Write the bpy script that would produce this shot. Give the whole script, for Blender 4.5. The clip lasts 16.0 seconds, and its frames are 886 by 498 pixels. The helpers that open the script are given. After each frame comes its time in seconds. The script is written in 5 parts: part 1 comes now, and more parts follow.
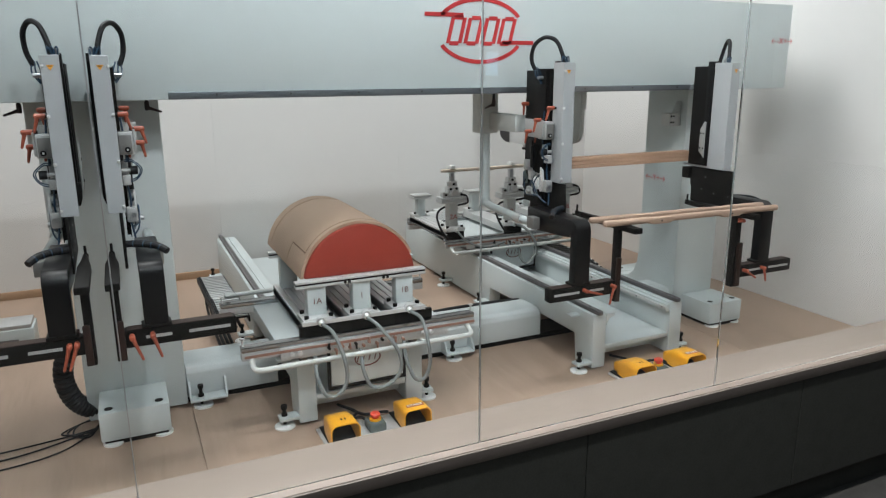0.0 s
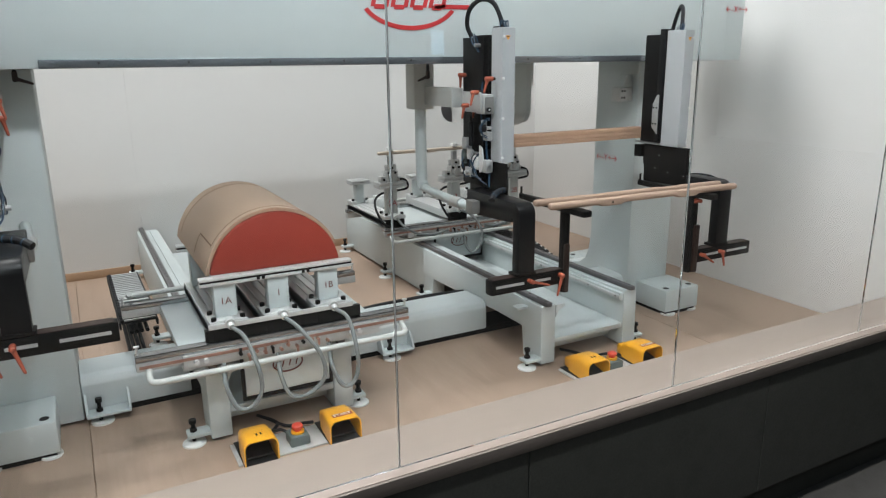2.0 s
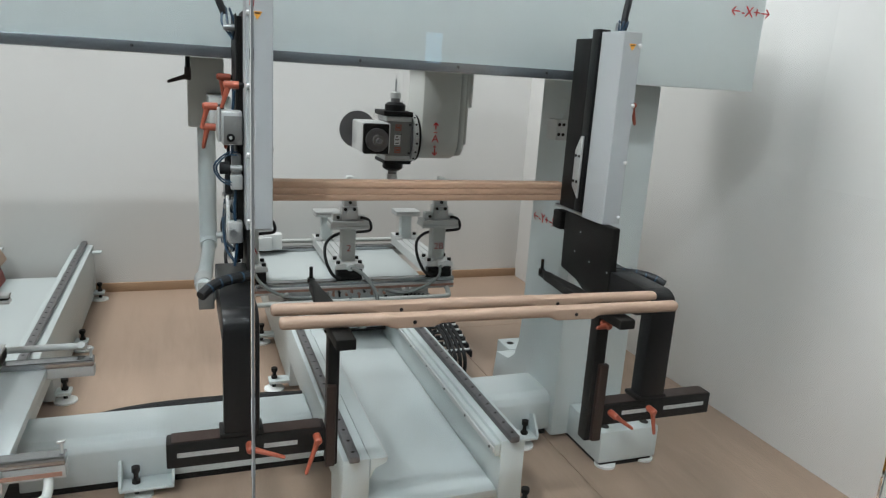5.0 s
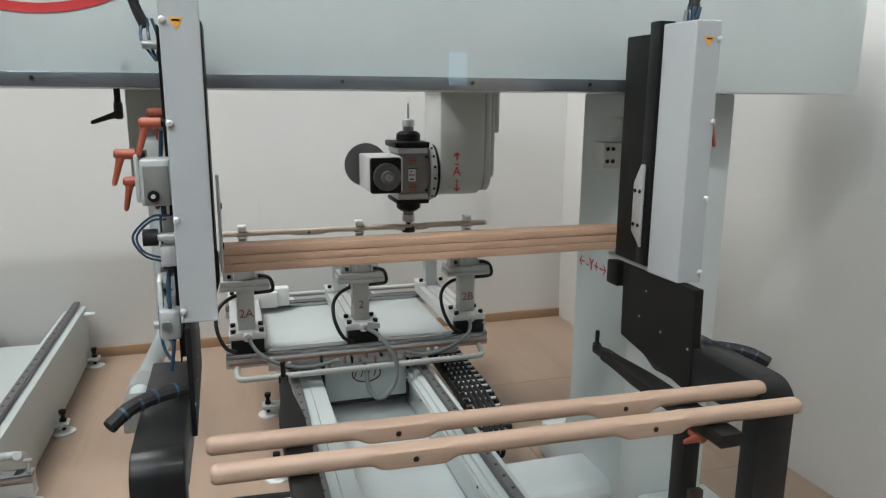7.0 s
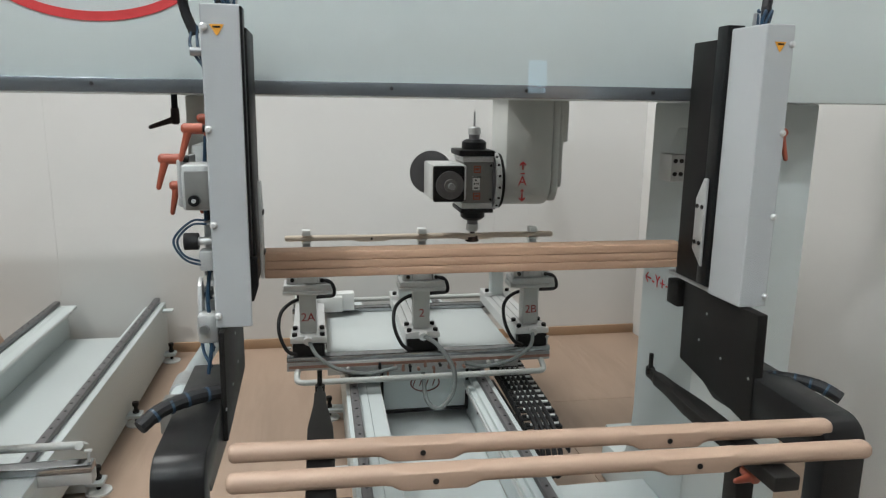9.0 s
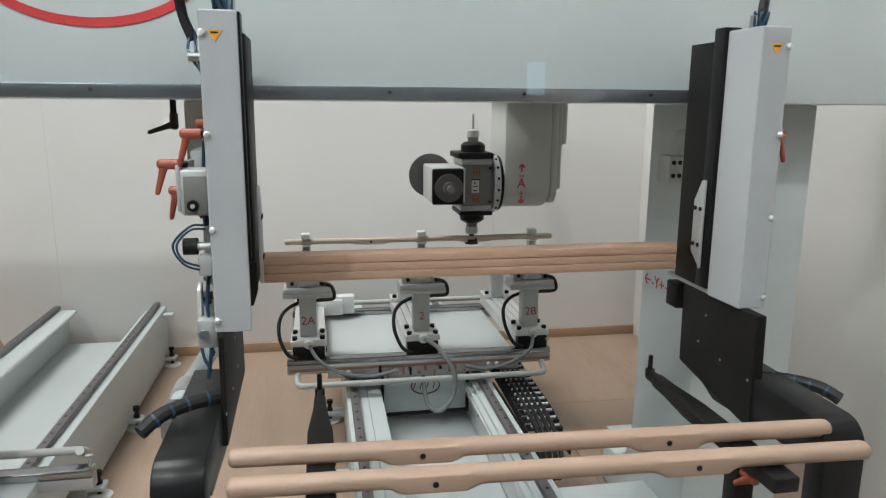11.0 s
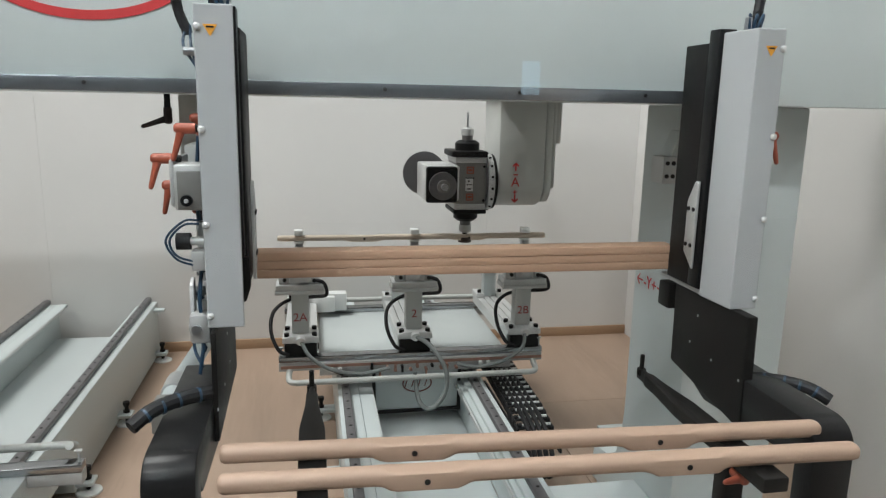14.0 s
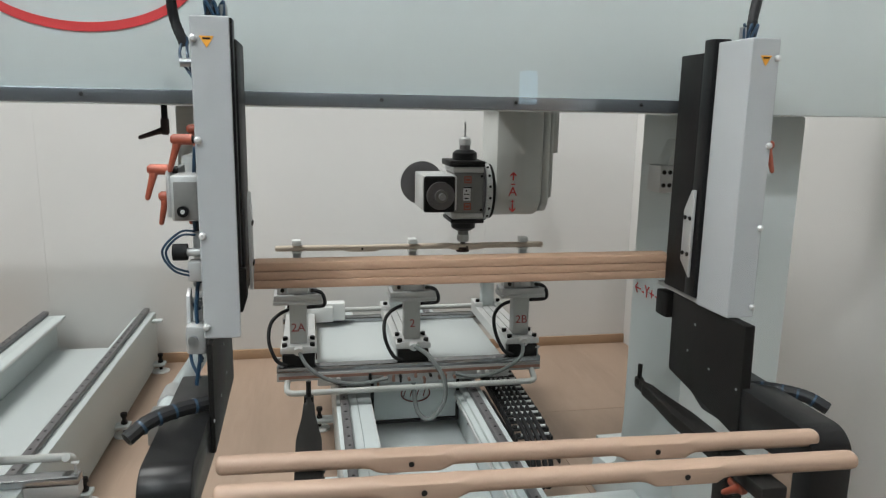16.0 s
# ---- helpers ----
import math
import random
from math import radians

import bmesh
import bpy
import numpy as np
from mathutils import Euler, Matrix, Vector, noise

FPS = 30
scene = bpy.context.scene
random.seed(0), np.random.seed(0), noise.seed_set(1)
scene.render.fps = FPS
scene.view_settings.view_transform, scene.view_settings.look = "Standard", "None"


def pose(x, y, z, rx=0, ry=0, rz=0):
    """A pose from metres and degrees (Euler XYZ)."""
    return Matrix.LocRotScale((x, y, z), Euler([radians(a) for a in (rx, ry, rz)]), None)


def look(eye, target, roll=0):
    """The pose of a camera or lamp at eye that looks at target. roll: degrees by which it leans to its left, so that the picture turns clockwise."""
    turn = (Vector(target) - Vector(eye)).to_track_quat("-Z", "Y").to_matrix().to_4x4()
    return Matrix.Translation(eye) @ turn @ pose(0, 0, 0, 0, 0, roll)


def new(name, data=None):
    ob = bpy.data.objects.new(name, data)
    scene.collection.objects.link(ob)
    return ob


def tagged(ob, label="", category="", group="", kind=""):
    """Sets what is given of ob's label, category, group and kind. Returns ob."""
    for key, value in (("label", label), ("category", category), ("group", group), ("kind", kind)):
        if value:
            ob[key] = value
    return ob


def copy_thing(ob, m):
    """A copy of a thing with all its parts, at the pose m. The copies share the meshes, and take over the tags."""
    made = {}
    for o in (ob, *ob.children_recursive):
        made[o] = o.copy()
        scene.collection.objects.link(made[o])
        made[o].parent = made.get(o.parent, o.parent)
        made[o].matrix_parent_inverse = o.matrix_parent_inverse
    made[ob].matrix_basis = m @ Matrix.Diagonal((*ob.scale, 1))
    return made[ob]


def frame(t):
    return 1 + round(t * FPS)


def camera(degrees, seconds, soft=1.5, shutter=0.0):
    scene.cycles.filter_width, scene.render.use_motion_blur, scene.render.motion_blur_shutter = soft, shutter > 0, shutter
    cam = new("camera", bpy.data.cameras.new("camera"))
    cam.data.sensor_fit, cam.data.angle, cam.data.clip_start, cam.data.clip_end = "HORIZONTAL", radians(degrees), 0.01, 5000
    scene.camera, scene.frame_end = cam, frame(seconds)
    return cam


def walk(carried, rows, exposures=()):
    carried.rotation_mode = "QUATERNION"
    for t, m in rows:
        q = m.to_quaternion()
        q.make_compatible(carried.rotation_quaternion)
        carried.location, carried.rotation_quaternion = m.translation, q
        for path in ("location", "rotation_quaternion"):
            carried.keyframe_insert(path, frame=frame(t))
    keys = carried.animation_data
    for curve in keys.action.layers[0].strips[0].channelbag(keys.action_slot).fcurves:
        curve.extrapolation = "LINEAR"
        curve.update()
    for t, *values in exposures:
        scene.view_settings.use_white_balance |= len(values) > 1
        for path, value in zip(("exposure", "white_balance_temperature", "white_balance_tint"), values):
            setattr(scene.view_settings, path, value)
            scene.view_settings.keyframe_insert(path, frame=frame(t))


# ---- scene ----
cam = camera(64.3, 16.0, soft=1.15)
PATH = [
    (0, (-1.842, -2.506, 1.357), (-1.038, -0.74, 0.872), -0.3),
    (0.5, (-1.847, -2.497, 1.363), (-1.049, -0.73, 0.871), -0.3),
    (1, (-1.847, -2.495, 1.353), (-1.051, -0.731, 0.849), -0.2),
    (1.5, (-1.816, -2.447, 1.337), (-1.002, -0.707, 0.78), -0.9),
    (2, (-1.621, -2.287, 1.28), (-0.717, -0.579, 0.764), -0.6),
    (2.3, (-1.494, -2.213, 1.255), (-0.546, -0.512, 0.795), -1.6),
    (2.5, (-1.457, -2.17, 1.257), (-0.448, -0.508, 0.789), -1.6),
    (3, (-1.179, -1.983, 1.228), (-0.043, -0.388, 0.819), 1.0),
    (3.3, (-1.045, -1.918, 1.258), (0.151, -0.380, 0.798), -1.4),
    (3.5, (-0.951, -1.921, 1.262), (0.109, -0.285, 0.814), -1.7),
    (3.7, (-0.826, -1.916, 1.27), (0.106, -0.214, 0.787), -0.3),
    (5.8, (-0.14, -1.404, 1.264), (0.4, 0.449, 0.741), 2.7),
    (6, (-0.105, -1.369, 1.26), (0.387, 0.483, 0.689), 2.5),
    (6.5, (-0.089, -1.26, 1.26), (0.426, 0.615, 0.794), 1.6),
    (7, (-0.104, -1.183, 1.258), (0.469, 0.686, 0.833), 0.4),
    (7.5, (-0.081, -1.17, 1.267), (0.393, 0.726, 0.842), 1.9),
    (8, (-0.047, -1.172, 1.265), (0.323, 0.75, 0.851), 1.4),
    (8.5, (-0.031, -1.167, 1.262), (0.321, 0.76, 0.858), 1.4),
    (9, (-0.022, -1.162, 1.259), (0.321, 0.766, 0.852), 0.8),
    (11.3, (-0.019, -1.164, 1.262), (0.325, 0.766, 0.862), 0.4),
    (11.5, (-0.018, -1.163, 1.262), (0.329, 0.766, 0.863), 0.4),
    (12, (-0.019, -1.162, 1.26), (0.34, 0.764, 0.859), 0.5),
    (12.5, (-0.023, -1.163, 1.264), (0.34, 0.763, 0.867), 0.8),
    (13, (-0.022, -1.162, 1.262), (0.343, 0.762, 0.857), 1.0),
    (13.5, (-0.023, -1.164, 1.263), (0.345, 0.76, 0.857), 1.2),
    (14, (-0.022, -1.164, 1.261), (0.341, 0.76, 0.855), 1.2),
    (14.5, (-0.019, -1.16, 1.26), (0.345, 0.764, 0.853), 1.0),
    (15, (-0.018, -1.16, 1.261), (0.346, 0.769, 0.881), 0.9),
    (15.5, (-0.018, -1.163, 1.261), (0.347, 0.766, 0.88), 0.8),
    (16, (-0.018, -1.165, 1.262), (0.348, 0.764, 0.882), 1.0),
]
EXPOSURE = [(0, 0.0, 6150, 9), (1, -0.02, 6150, 9), (2, 0.1, 6150, 9), (2.3, 0.1, 6150, 8), (2.5, -0.06, 6100, 8), (3, -0.12, 6050, 7), (3.5, -0.1, 6050, 7), (6, 0.0, 6150, 8), (7, 0.0, 6250, 9), (16, 0.0, 6300, 9)]
walk(cam, [(t, look(eye, target, roll)) for t, eye, target, roll in PATH], EXPOSURE)

# ---- world, lights ----
world = bpy.data.worlds.new("world")
scene.world = world
world.use_nodes = True
wbg = world.node_tree.nodes["Background"]
wbg.inputs[0].default_value = (0.80, 0.88, 1.0, 1)
wbg.inputs[1].default_value = 0.25


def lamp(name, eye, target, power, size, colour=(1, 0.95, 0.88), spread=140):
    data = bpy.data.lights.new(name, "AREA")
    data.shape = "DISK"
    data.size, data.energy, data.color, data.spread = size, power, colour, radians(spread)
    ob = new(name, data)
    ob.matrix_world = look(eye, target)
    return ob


# unseen lamps: spotlights window-side, hall light through the window, lights over the open top
lamp("booth_spot", (-1.3, -1.6, 3.4), (-0.9, 0.6, 0.0), 21, 0.12, (0.98, 0.97, 0.965))
lamp("booth_spot", (0.2, -1.6, 3.4), (0.6, 0.8, 0.3), 15, 0.12, (0.98, 0.97, 0.965))
# soft overhead fill, added out of view to even out the booth
lamp("hall_fill", (-0.2, -1.5, 5.8), (-0.5, 0.4, 0.6), 19, 3.0, (0.80, 0.93, 1.0), 180)
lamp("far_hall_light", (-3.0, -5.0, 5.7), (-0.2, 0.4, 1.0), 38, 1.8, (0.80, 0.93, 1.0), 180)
# added rear fill, placed to brighten the back and east walls
lamp("rear_fill", (-2.0, 1.35, 5.8), (1.2, 1.5, 0.6), 305, 2.4, (1.0, 0.96, 0.92), 180)
lamp("west_light", (-3.2, -2.2, 6.0), (1.4, 1.6, 0.5), 40, 0.35, (1.0, 0.96, 0.92), 120)

# ---- materials ----


def material(name, colour, rough=0.5, metal=0.0, grain=0.0, scale=40.0, bump=0.0, stretch=(1, 1, 1), stain=0.0, coat=0.0, dark=None, each=0.0, spec=0.5):
    m = bpy.data.materials.new(name)
    m.use_nodes = True
    nt = m.node_tree
    bsdf = nt.nodes["Principled BSDF"]
    bsdf.inputs["Roughness"].default_value = rough
    bsdf.inputs["Metallic"].default_value = metal
    bsdf.inputs["Coat Weight"].default_value = coat
    bsdf.inputs["Coat Roughness"].default_value = 0.15
    bsdf.inputs["Specular IOR Level"].default_value = spec
    m.diffuse_color = (*colour, 1)
    link = nt.links.new
    geo = nt.nodes.new("ShaderNodeTexCoord")
    mapping = nt.nodes.new("ShaderNodeMapping")
    mapping.inputs["Scale"].default_value = stretch
    link(geo.outputs["Object"], mapping.inputs["Vector"])
    fine = nt.nodes.new("ShaderNodeTexNoise")
    fine.inputs["Scale"].default_value = scale
    fine.inputs["Detail"].default_value = 6
    link(mapping.outputs["Vector"], fine.inputs["Vector"])
    wide = nt.nodes.new("ShaderNodeTexNoise")
    wide.inputs["Scale"].default_value = max(1.5, scale * 0.07)
    wide.inputs["Detail"].default_value = 3
    link(mapping.outputs["Vector"], wide.inputs["Vector"])
    low = dark or tuple(c * 0.62 for c in colour)
    mix = nt.nodes.new("ShaderNodeMix")
    mix.data_type = "RGBA"
    mix.inputs[6].default_value = (*colour, 1)
    mix.inputs[7].default_value = (*low, 1)
    ramp = nt.nodes.new("ShaderNodeMapRange")
    ramp.inputs[1].default_value, ramp.inputs[2].default_value = 0.35, 0.75
    ramp.inputs[4].default_value = grain
    link(fine.outputs["Fac"], ramp.inputs[0])
    ramp2 = nt.nodes.new("ShaderNodeMapRange")
    ramp2.inputs[1].default_value, ramp2.inputs[2].default_value = 0.45, 0.75
    ramp2.inputs[4].default_value = stain
    link(wide.outputs["Fac"], ramp2.inputs[0])
    add = nt.nodes.new("ShaderNodeMath")
    add.operation = "ADD"
    add.use_clamp = True
    link(ramp.outputs[0], add.inputs[0])
    link(ramp2.outputs[0], add.inputs[1])
    last = add.outputs[0]
    if each:
        info = nt.nodes.new("ShaderNodeObjectInfo")
        more = nt.nodes.new("ShaderNodeMath")
        more.operation = "MULTIPLY_ADD"
        more.use_clamp = True
        more.inputs[1].default_value = each
        link(info.outputs["Random"], more.inputs[0])
        link(last, more.inputs[2])
        last = more.outputs[0]
    link(last, mix.inputs[0])
    link(mix.outputs[2], bsdf.inputs["Base Color"])
    rr = nt.nodes.new("ShaderNodeMapRange")
    rr.inputs[3].default_value, rr.inputs[4].default_value = rough * 0.85, min(1, rough * 1.2)
    link(fine.outputs["Fac"], rr.inputs[0])
    link(rr.outputs[0], bsdf.inputs["Roughness"])
    if bump:
        bp = nt.nodes.new("ShaderNodeBump")
        bp.inputs["Strength"].default_value = bump
        bp.inputs["Distance"].default_value = 0.002
        link(fine.outputs["Fac"], bp.inputs["Height"])
        link(bp.outputs[0], bsdf.inputs["Normal"])
    return m


WALL = material("wall_paint", (0.67, 0.66, 0.642), 0.65, grain=0.04, scale=60, bump=0.05, stain=0.08)
FLOORWOOD = material("floor_laminate", (0.372, 0.266, 0.198), 0.45, grain=0.3, scale=9, stretch=(7, 0.8, 1), stain=0.36, bump=0.05, each=0.18)
SILLWOOD = material("sill_laminate", (0.255, 0.204, 0.170), 0.5, grain=0.13, scale=12, stretch=(0.9, 7, 7), stain=0.15, bump=0.05)
JAMBWOOD = material("jamb_laminate", (0.44, 0.31, 0.225), 0.5, grain=0.3, scale=12, stretch=(7, 7, 0.9), stain=0.15, bump=0.05)
EDGEWOOD = material("edge_band", (0.15, 0.125, 0.105), 0.5, grain=0.3, scale=20, stretch=(1, 6, 6))
BASEWOOD = material("baseboard_wood", (0.40, 0.26, 0.16), 0.45, grain=0.35, scale=14, stretch=(1, 8, 8))
FRONTBLACK = material("front_cladding", (0.075, 0.076, 0.066), 0.7, grain=0.3, scale=200, bump=0.15, stain=0.3, spec=0.2)
CARPET = material("hall_carpet", (0.10, 0.092, 0.082), 0.95, grain=0.5, scale=300, bump=0.5, stain=0.4)
HALLWALL = material("hall_wall", (0.10, 0.10, 0.105), 0.8, grain=0.2, scale=5, stain=0.2)
BEAMWHITE = material("beam_paint", (0.53, 0.580, 0.575), 0.32, grain=0.05, scale=30, stain=0.06, coat=0.2)
PAINT = material("machine_paint", (0.505, 0.552, 0.552), 0.42, grain=0.08, scale=90, bump=0.08, stain=0.12)
PANPAINT = material("pan_paint", (0.53, 0.57, 0.57), 0.4, grain=0.12, scale=18, bump=0.05, stain=0.28)
COVER = material("cover_paint", (0.37, 0.384, 0.392), 0.42, grain=0.05, scale=150, bump=0.1, stain=0.05)
HEADPAINT = material("head_paint", (0.47, 0.48, 0.46), 0.4, grain=0.06, scale=120, bump=0.08, stain=0.08)
BLACK = material("black_anodised", (0.007, 0.0066, 0.0063), 0.45, grain=0.3, scale=120, bump=0.1, stain=0.3, dark=(0.014, 0.0125, 0.011), spec=0.16)
BLACKGLOSS = material("black_painted_steel", (0.007, 0.007, 0.0075), 0.34, grain=0.2, scale=60, spec=0.2)
RUSTY = material("browned_steel", (0.030, 0.015, 0.011), 0.45, metal=0.3, grain=0.4, scale=40, stain=0.4)
RUBBER = material("black_rubber", (0.010, 0.010, 0.011), 0.55, grain=0.3, scale=150, bump=0.3, spec=0.3)
STEEL = material("ground_steel", (0.42, 0.43, 0.44), 0.32, metal=0.9, grain=0.2, scale=80, stretch=(1, 1, 1), stain=0.2)
RAILSTEEL = material("rail_steel", (0.17, 0.165, 0.17), 0.4, metal=0.55, grain=0.25, scale=90, stain=0.25)
STRIPSTEEL = material("strip_steel", (0.30, 0.325, 0.35), 0.22, metal=0.7, grain=0.3, scale=20, stretch=(1, 6, 6), stain=0.3)
ALU = material("aluminium_profile", (0.66, 0.665, 0.66), 0.38, metal=0.45, grain=0.15, scale=60, stain=0.1)
ALUDULL = material("cast_aluminium", (0.50, 0.505, 0.50), 0.45, metal=0.5, grain=0.25, scale=70, bump=0.1, stain=0.15)
RAILCHROME = material("polished_rail_steel", (0.36, 0.37, 0.38), 0.16, metal=1.0, grain=0.3, scale=50, stain=0.3)
CHROME = material("bright_steel", (0.75, 0.75, 0.74), 0.15, metal=1.0, grain=0.05)
COPPER = material("tarnished_strip", (0.36, 0.20, 0.15), 0.4, metal=0.5, grain=0.4, scale=50, stain=0.5)
ORANGE = material("orange_plastic", (0.31, 0.068, 0.034), 0.45, grain=0.1, scale=80, bump=0.05)
YELLOW = material("yellow_enamel", (0.80, 0.37, 0.012), 0.35, grain=0.08, scale=60, stain=0.12, coat=0.2)
REDPAINT = material("red_enamel", (0.27, 0.030, 0.015), 0.5, grain=0.12, scale=40, stain=0.15)
MARKRED = material("red_lettering", (0.30, 0.035, 0.035), 0.5, grain=0.2, scale=60)
DULLRED = material("dull_red_print", (0.15, 0.045, 0.04), 0.5, grain=0.4, scale=60)
MOTORGREY = material("machined_motor_block", (0.22, 0.215, 0.205), 0.42, metal=0.4, grain=0.25, scale=80, bump=0.08, stain=0.2)
REDPRINT = material("red_print", (0.50, 0.028, 0.03), 0.5, grain=0.05)
BOXGREY = material("dark_plastic", (0.10, 0.125, 0.12), 0.5, grain=0.1, scale=80, bump=0.05)
REDBUTTON = material("red_button", (0.60, 0.06, 0.03), 0.35)
WHITEPRINT = material("white_print", (0.8, 0.78, 0.75), 0.5)
BEECH = material("beech_wood", (0.34, 0.232, 0.17), 0.55, grain=0.3, scale=26, stretch=(0.5, 9, 9), stain=0.15, bump=0.06, each=0.12)
PLANK = material("sawn_beech", (0.46, 0.29, 0.195), 0.65, grain=0.38, scale=24, stretch=(0.6, 10, 10), stain=0.2, bump=0.1, each=0.25)
PLY = material("bent_plywood", (0.41, 0.285, 0.20), 0.5, grain=0.3, scale=22, stretch=(8, 0.8, 8), stain=0.2, bump=0.05)
PLYEDGE = material("plywood_groove", (0.16, 0.09, 0.05), 0.7, grain=0.2)
PALEWOOD = material("pale_stick", (0.56, 0.47, 0.38), 0.5, grain=0.2, scale=30, stretch=(0.6, 8, 8))
BLUETUBE = material("blue_air_tube", (0.016, 0.045, 0.085), 0.3, grain=0.1)
CLEARTUBE = material("clear_hose", (0.34, 0.365, 0.36), 0.1, grain=0.1, scale=60)
tube_bsdf = CLEARTUBE.node_tree.nodes["Principled BSDF"]
tube_bsdf.inputs["Transmission Weight"].default_value = 0.45
tube_bsdf.inputs["IOR"].default_value = 1.25
WHITEPLASTIC_AND_GLARE = material("white_plastic_and_glare", (0.72, 0.73, 0.72), 0.4, grain=0.05)
STICKER = material("warning_sticker", (0.72, 0.32, 0.03), 0.5, grain=0.05)
SILICONE = material("pane_joint", (0.36, 0.365, 0.36), 0.4)
LAMPGLOW = material("lamp_housing", (0.03, 0.03, 0.03), 0.5)

GLASS = bpy.data.materials.new("pane_glass")
GLASS.use_nodes = True
gn = GLASS.node_tree
for node in list(gn.nodes):
    if node.type == "BSDF_PRINCIPLED":
        gn.nodes.remove(node)
g_clear = gn.nodes.new("ShaderNodeBsdfGlass")
g_clear.inputs["Color"].default_value = (0.975, 0.99, 0.985, 1)
g_clear.inputs["Roughness"].default_value = 0.0
g_clear.inputs["IOR"].default_value = 1.45
gn.links.new(g_clear.outputs[0], gn.nodes["Material Output"].inputs["Surface"])

# ---- shape helpers ----


def start():
    return bmesh.new()


def bevel_new(bm, edges, width, seg=2):
    if width > 0:
        bmesh.ops.bevel(bm, geom=edges, offset=width, segments=seg, affect="EDGES", profile=0.5, clamp_overlap=True)


def box(bm, x0, x1, y0, y1, z0, z1, bev=0.0, seg=2):
    geo = bmesh.ops.create_cube(bm, size=1.0, matrix=Matrix.Translation(((x0 + x1) / 2, (y0 + y1) / 2, (z0 + z1) / 2)) @ Matrix.Diagonal((abs(x1 - x0), abs(y1 - y0), abs(z1 - z0), 1)))
    edges = list({e for v in geo["verts"] for e in v.link_edges})
    bevel_new(bm, edges, bev, seg)
    return bm


def cyl(bm, p, q, r, seg=16, r2=None):
    p, q = Vector(p), Vector(q)
    d = q - p
    m = Matrix.Translation((p + q) / 2) @ d.to_track_quat("Z", "Y").to_matrix().to_4x4()
    bmesh.ops.create_cone(bm, cap_ends=True, segments=seg, radius1=r, radius2=r if r2 is None else r2, depth=d.length, matrix=m)
    return bm


def prism(bm, pts, axis, a0, a1, bev=0.0, seg=2):
    """A polygon of (a, b) pairs drawn out along an axis: x -> (y, z), y -> (x, z), z -> (x, y)."""
    def place(a, b, c):
        return {"x": (c, a, b), "y": (a, c, b), "z": (a, b, c)}[axis]
    low = [bm.verts.new(place(a, b, a0)) for a, b in pts]
    high = [bm.verts.new(place(a, b, a1)) for a, b in pts]
    n = len(pts)
    faces = [bm.faces.new(low), bm.faces.new(high)]
    for i in range(n):
        faces.append(bm.faces.new((low[i], low[(i + 1) % n], high[(i + 1) % n], high[i])))
    bmesh.ops.recalc_face_normals(bm, faces=faces)
    if bev:
        bevel_new(bm, list({e for f in faces for e in f.edges}), bev, seg)
    return bm


def smooth_path(pts, steps=8):
    pts = [Vector(p) for p in pts]
    ext = [2 * pts[0] - pts[1], *pts, 2 * pts[-1] - pts[-2]]
    out = []
    for i in range(1, len(ext) - 2):
        a, b, c, d = ext[i - 1:i + 3]
        for k in range(steps):
            t = k / steps
            out.append(0.5 * (2 * b + (c - a) * t + (2 * a - 5 * b + 4 * c - d) * t * t + (3 * b - a - 3 * c + d) * t ** 3))
    return [*out, pts[-1]]


def tube(bm, pts, r, seg=8, steps=8, ripple=0.0):
    path = smooth_path(pts, steps)
    up = Vector((0.13, 0.21, 0.97)).normalized()
    rings = []
    for i, p in enumerate(path):
        d = (path[min(i + 1, len(path) - 1)] - path[max(i - 1, 0)]).normalized()
        side = d.cross(up)
        if side.length < 0.05:
            side = d.cross(Vector((1, 0, 0)))
        side.normalize()
        up2 = side.cross(d).normalized()
        rr = r * (1 + (ripple if i % 2 else -ripple))
        rings.append([bm.verts.new(p + rr * (math.cos(2 * math.pi * k / seg) * side + math.sin(2 * math.pi * k / seg) * up2)) for k in range(seg)])
    for a, b in zip(rings, rings[1:]):
        for k in range(seg):
            bm.faces.new((a[k], a[(k + 1) % seg], b[(k + 1) % seg], b[k]))
    bm.faces.new(rings[0][::-1])
    bm.faces.new(rings[-1])
    return bm


def finish(name, bm, mat):
    me = bpy.data.meshes.new(name)
    bmesh.ops.recalc_face_normals(bm, faces=bm.faces)
    bm.to_mesh(me)
    bm.free()
    me.materials.append(mat)
    me.polygons.foreach_set("use_smooth", [True] * len(me.polygons))
    me.set_sharp_from_angle(angle=radians(32))
    return me


def part(name, bm, mat, parent, label=""):
    ob = new(name, finish(name, bm, mat))
    ob.parent = parent
    top = parent
    while top.parent:
        top = top.parent
    if parent is top:
        ob.matrix_parent_inverse = Matrix.Translation(-top.location)
    if label:
        tagged(ob, label)
    if name in ("bolt", "bolt_row", "bolt_hole", "screw_row", "cover_screw", "clamp_screw", "stop_screw", "air_fitting", "fitting", "print_bar", "hose_socket", "chain_links", "chain_bars", "chain_cable", "jig_clip", "pedal_mark", "hose_band", "air_tube", "slot", "orange_tag"):
        tagged(ob, kind="stuff")
    return ob


def thing(name, at, label, category, group="", kind=""):
    ob = new(name)
    ob.empty_display_size = 0.05
    ob.location = at
    return tagged(ob, label, category, group, kind)


def solo(name, bm, mat, label, category, group="", kind=""):
    return tagged(new(name, finish(name, bm, mat)), label, category, group, kind)


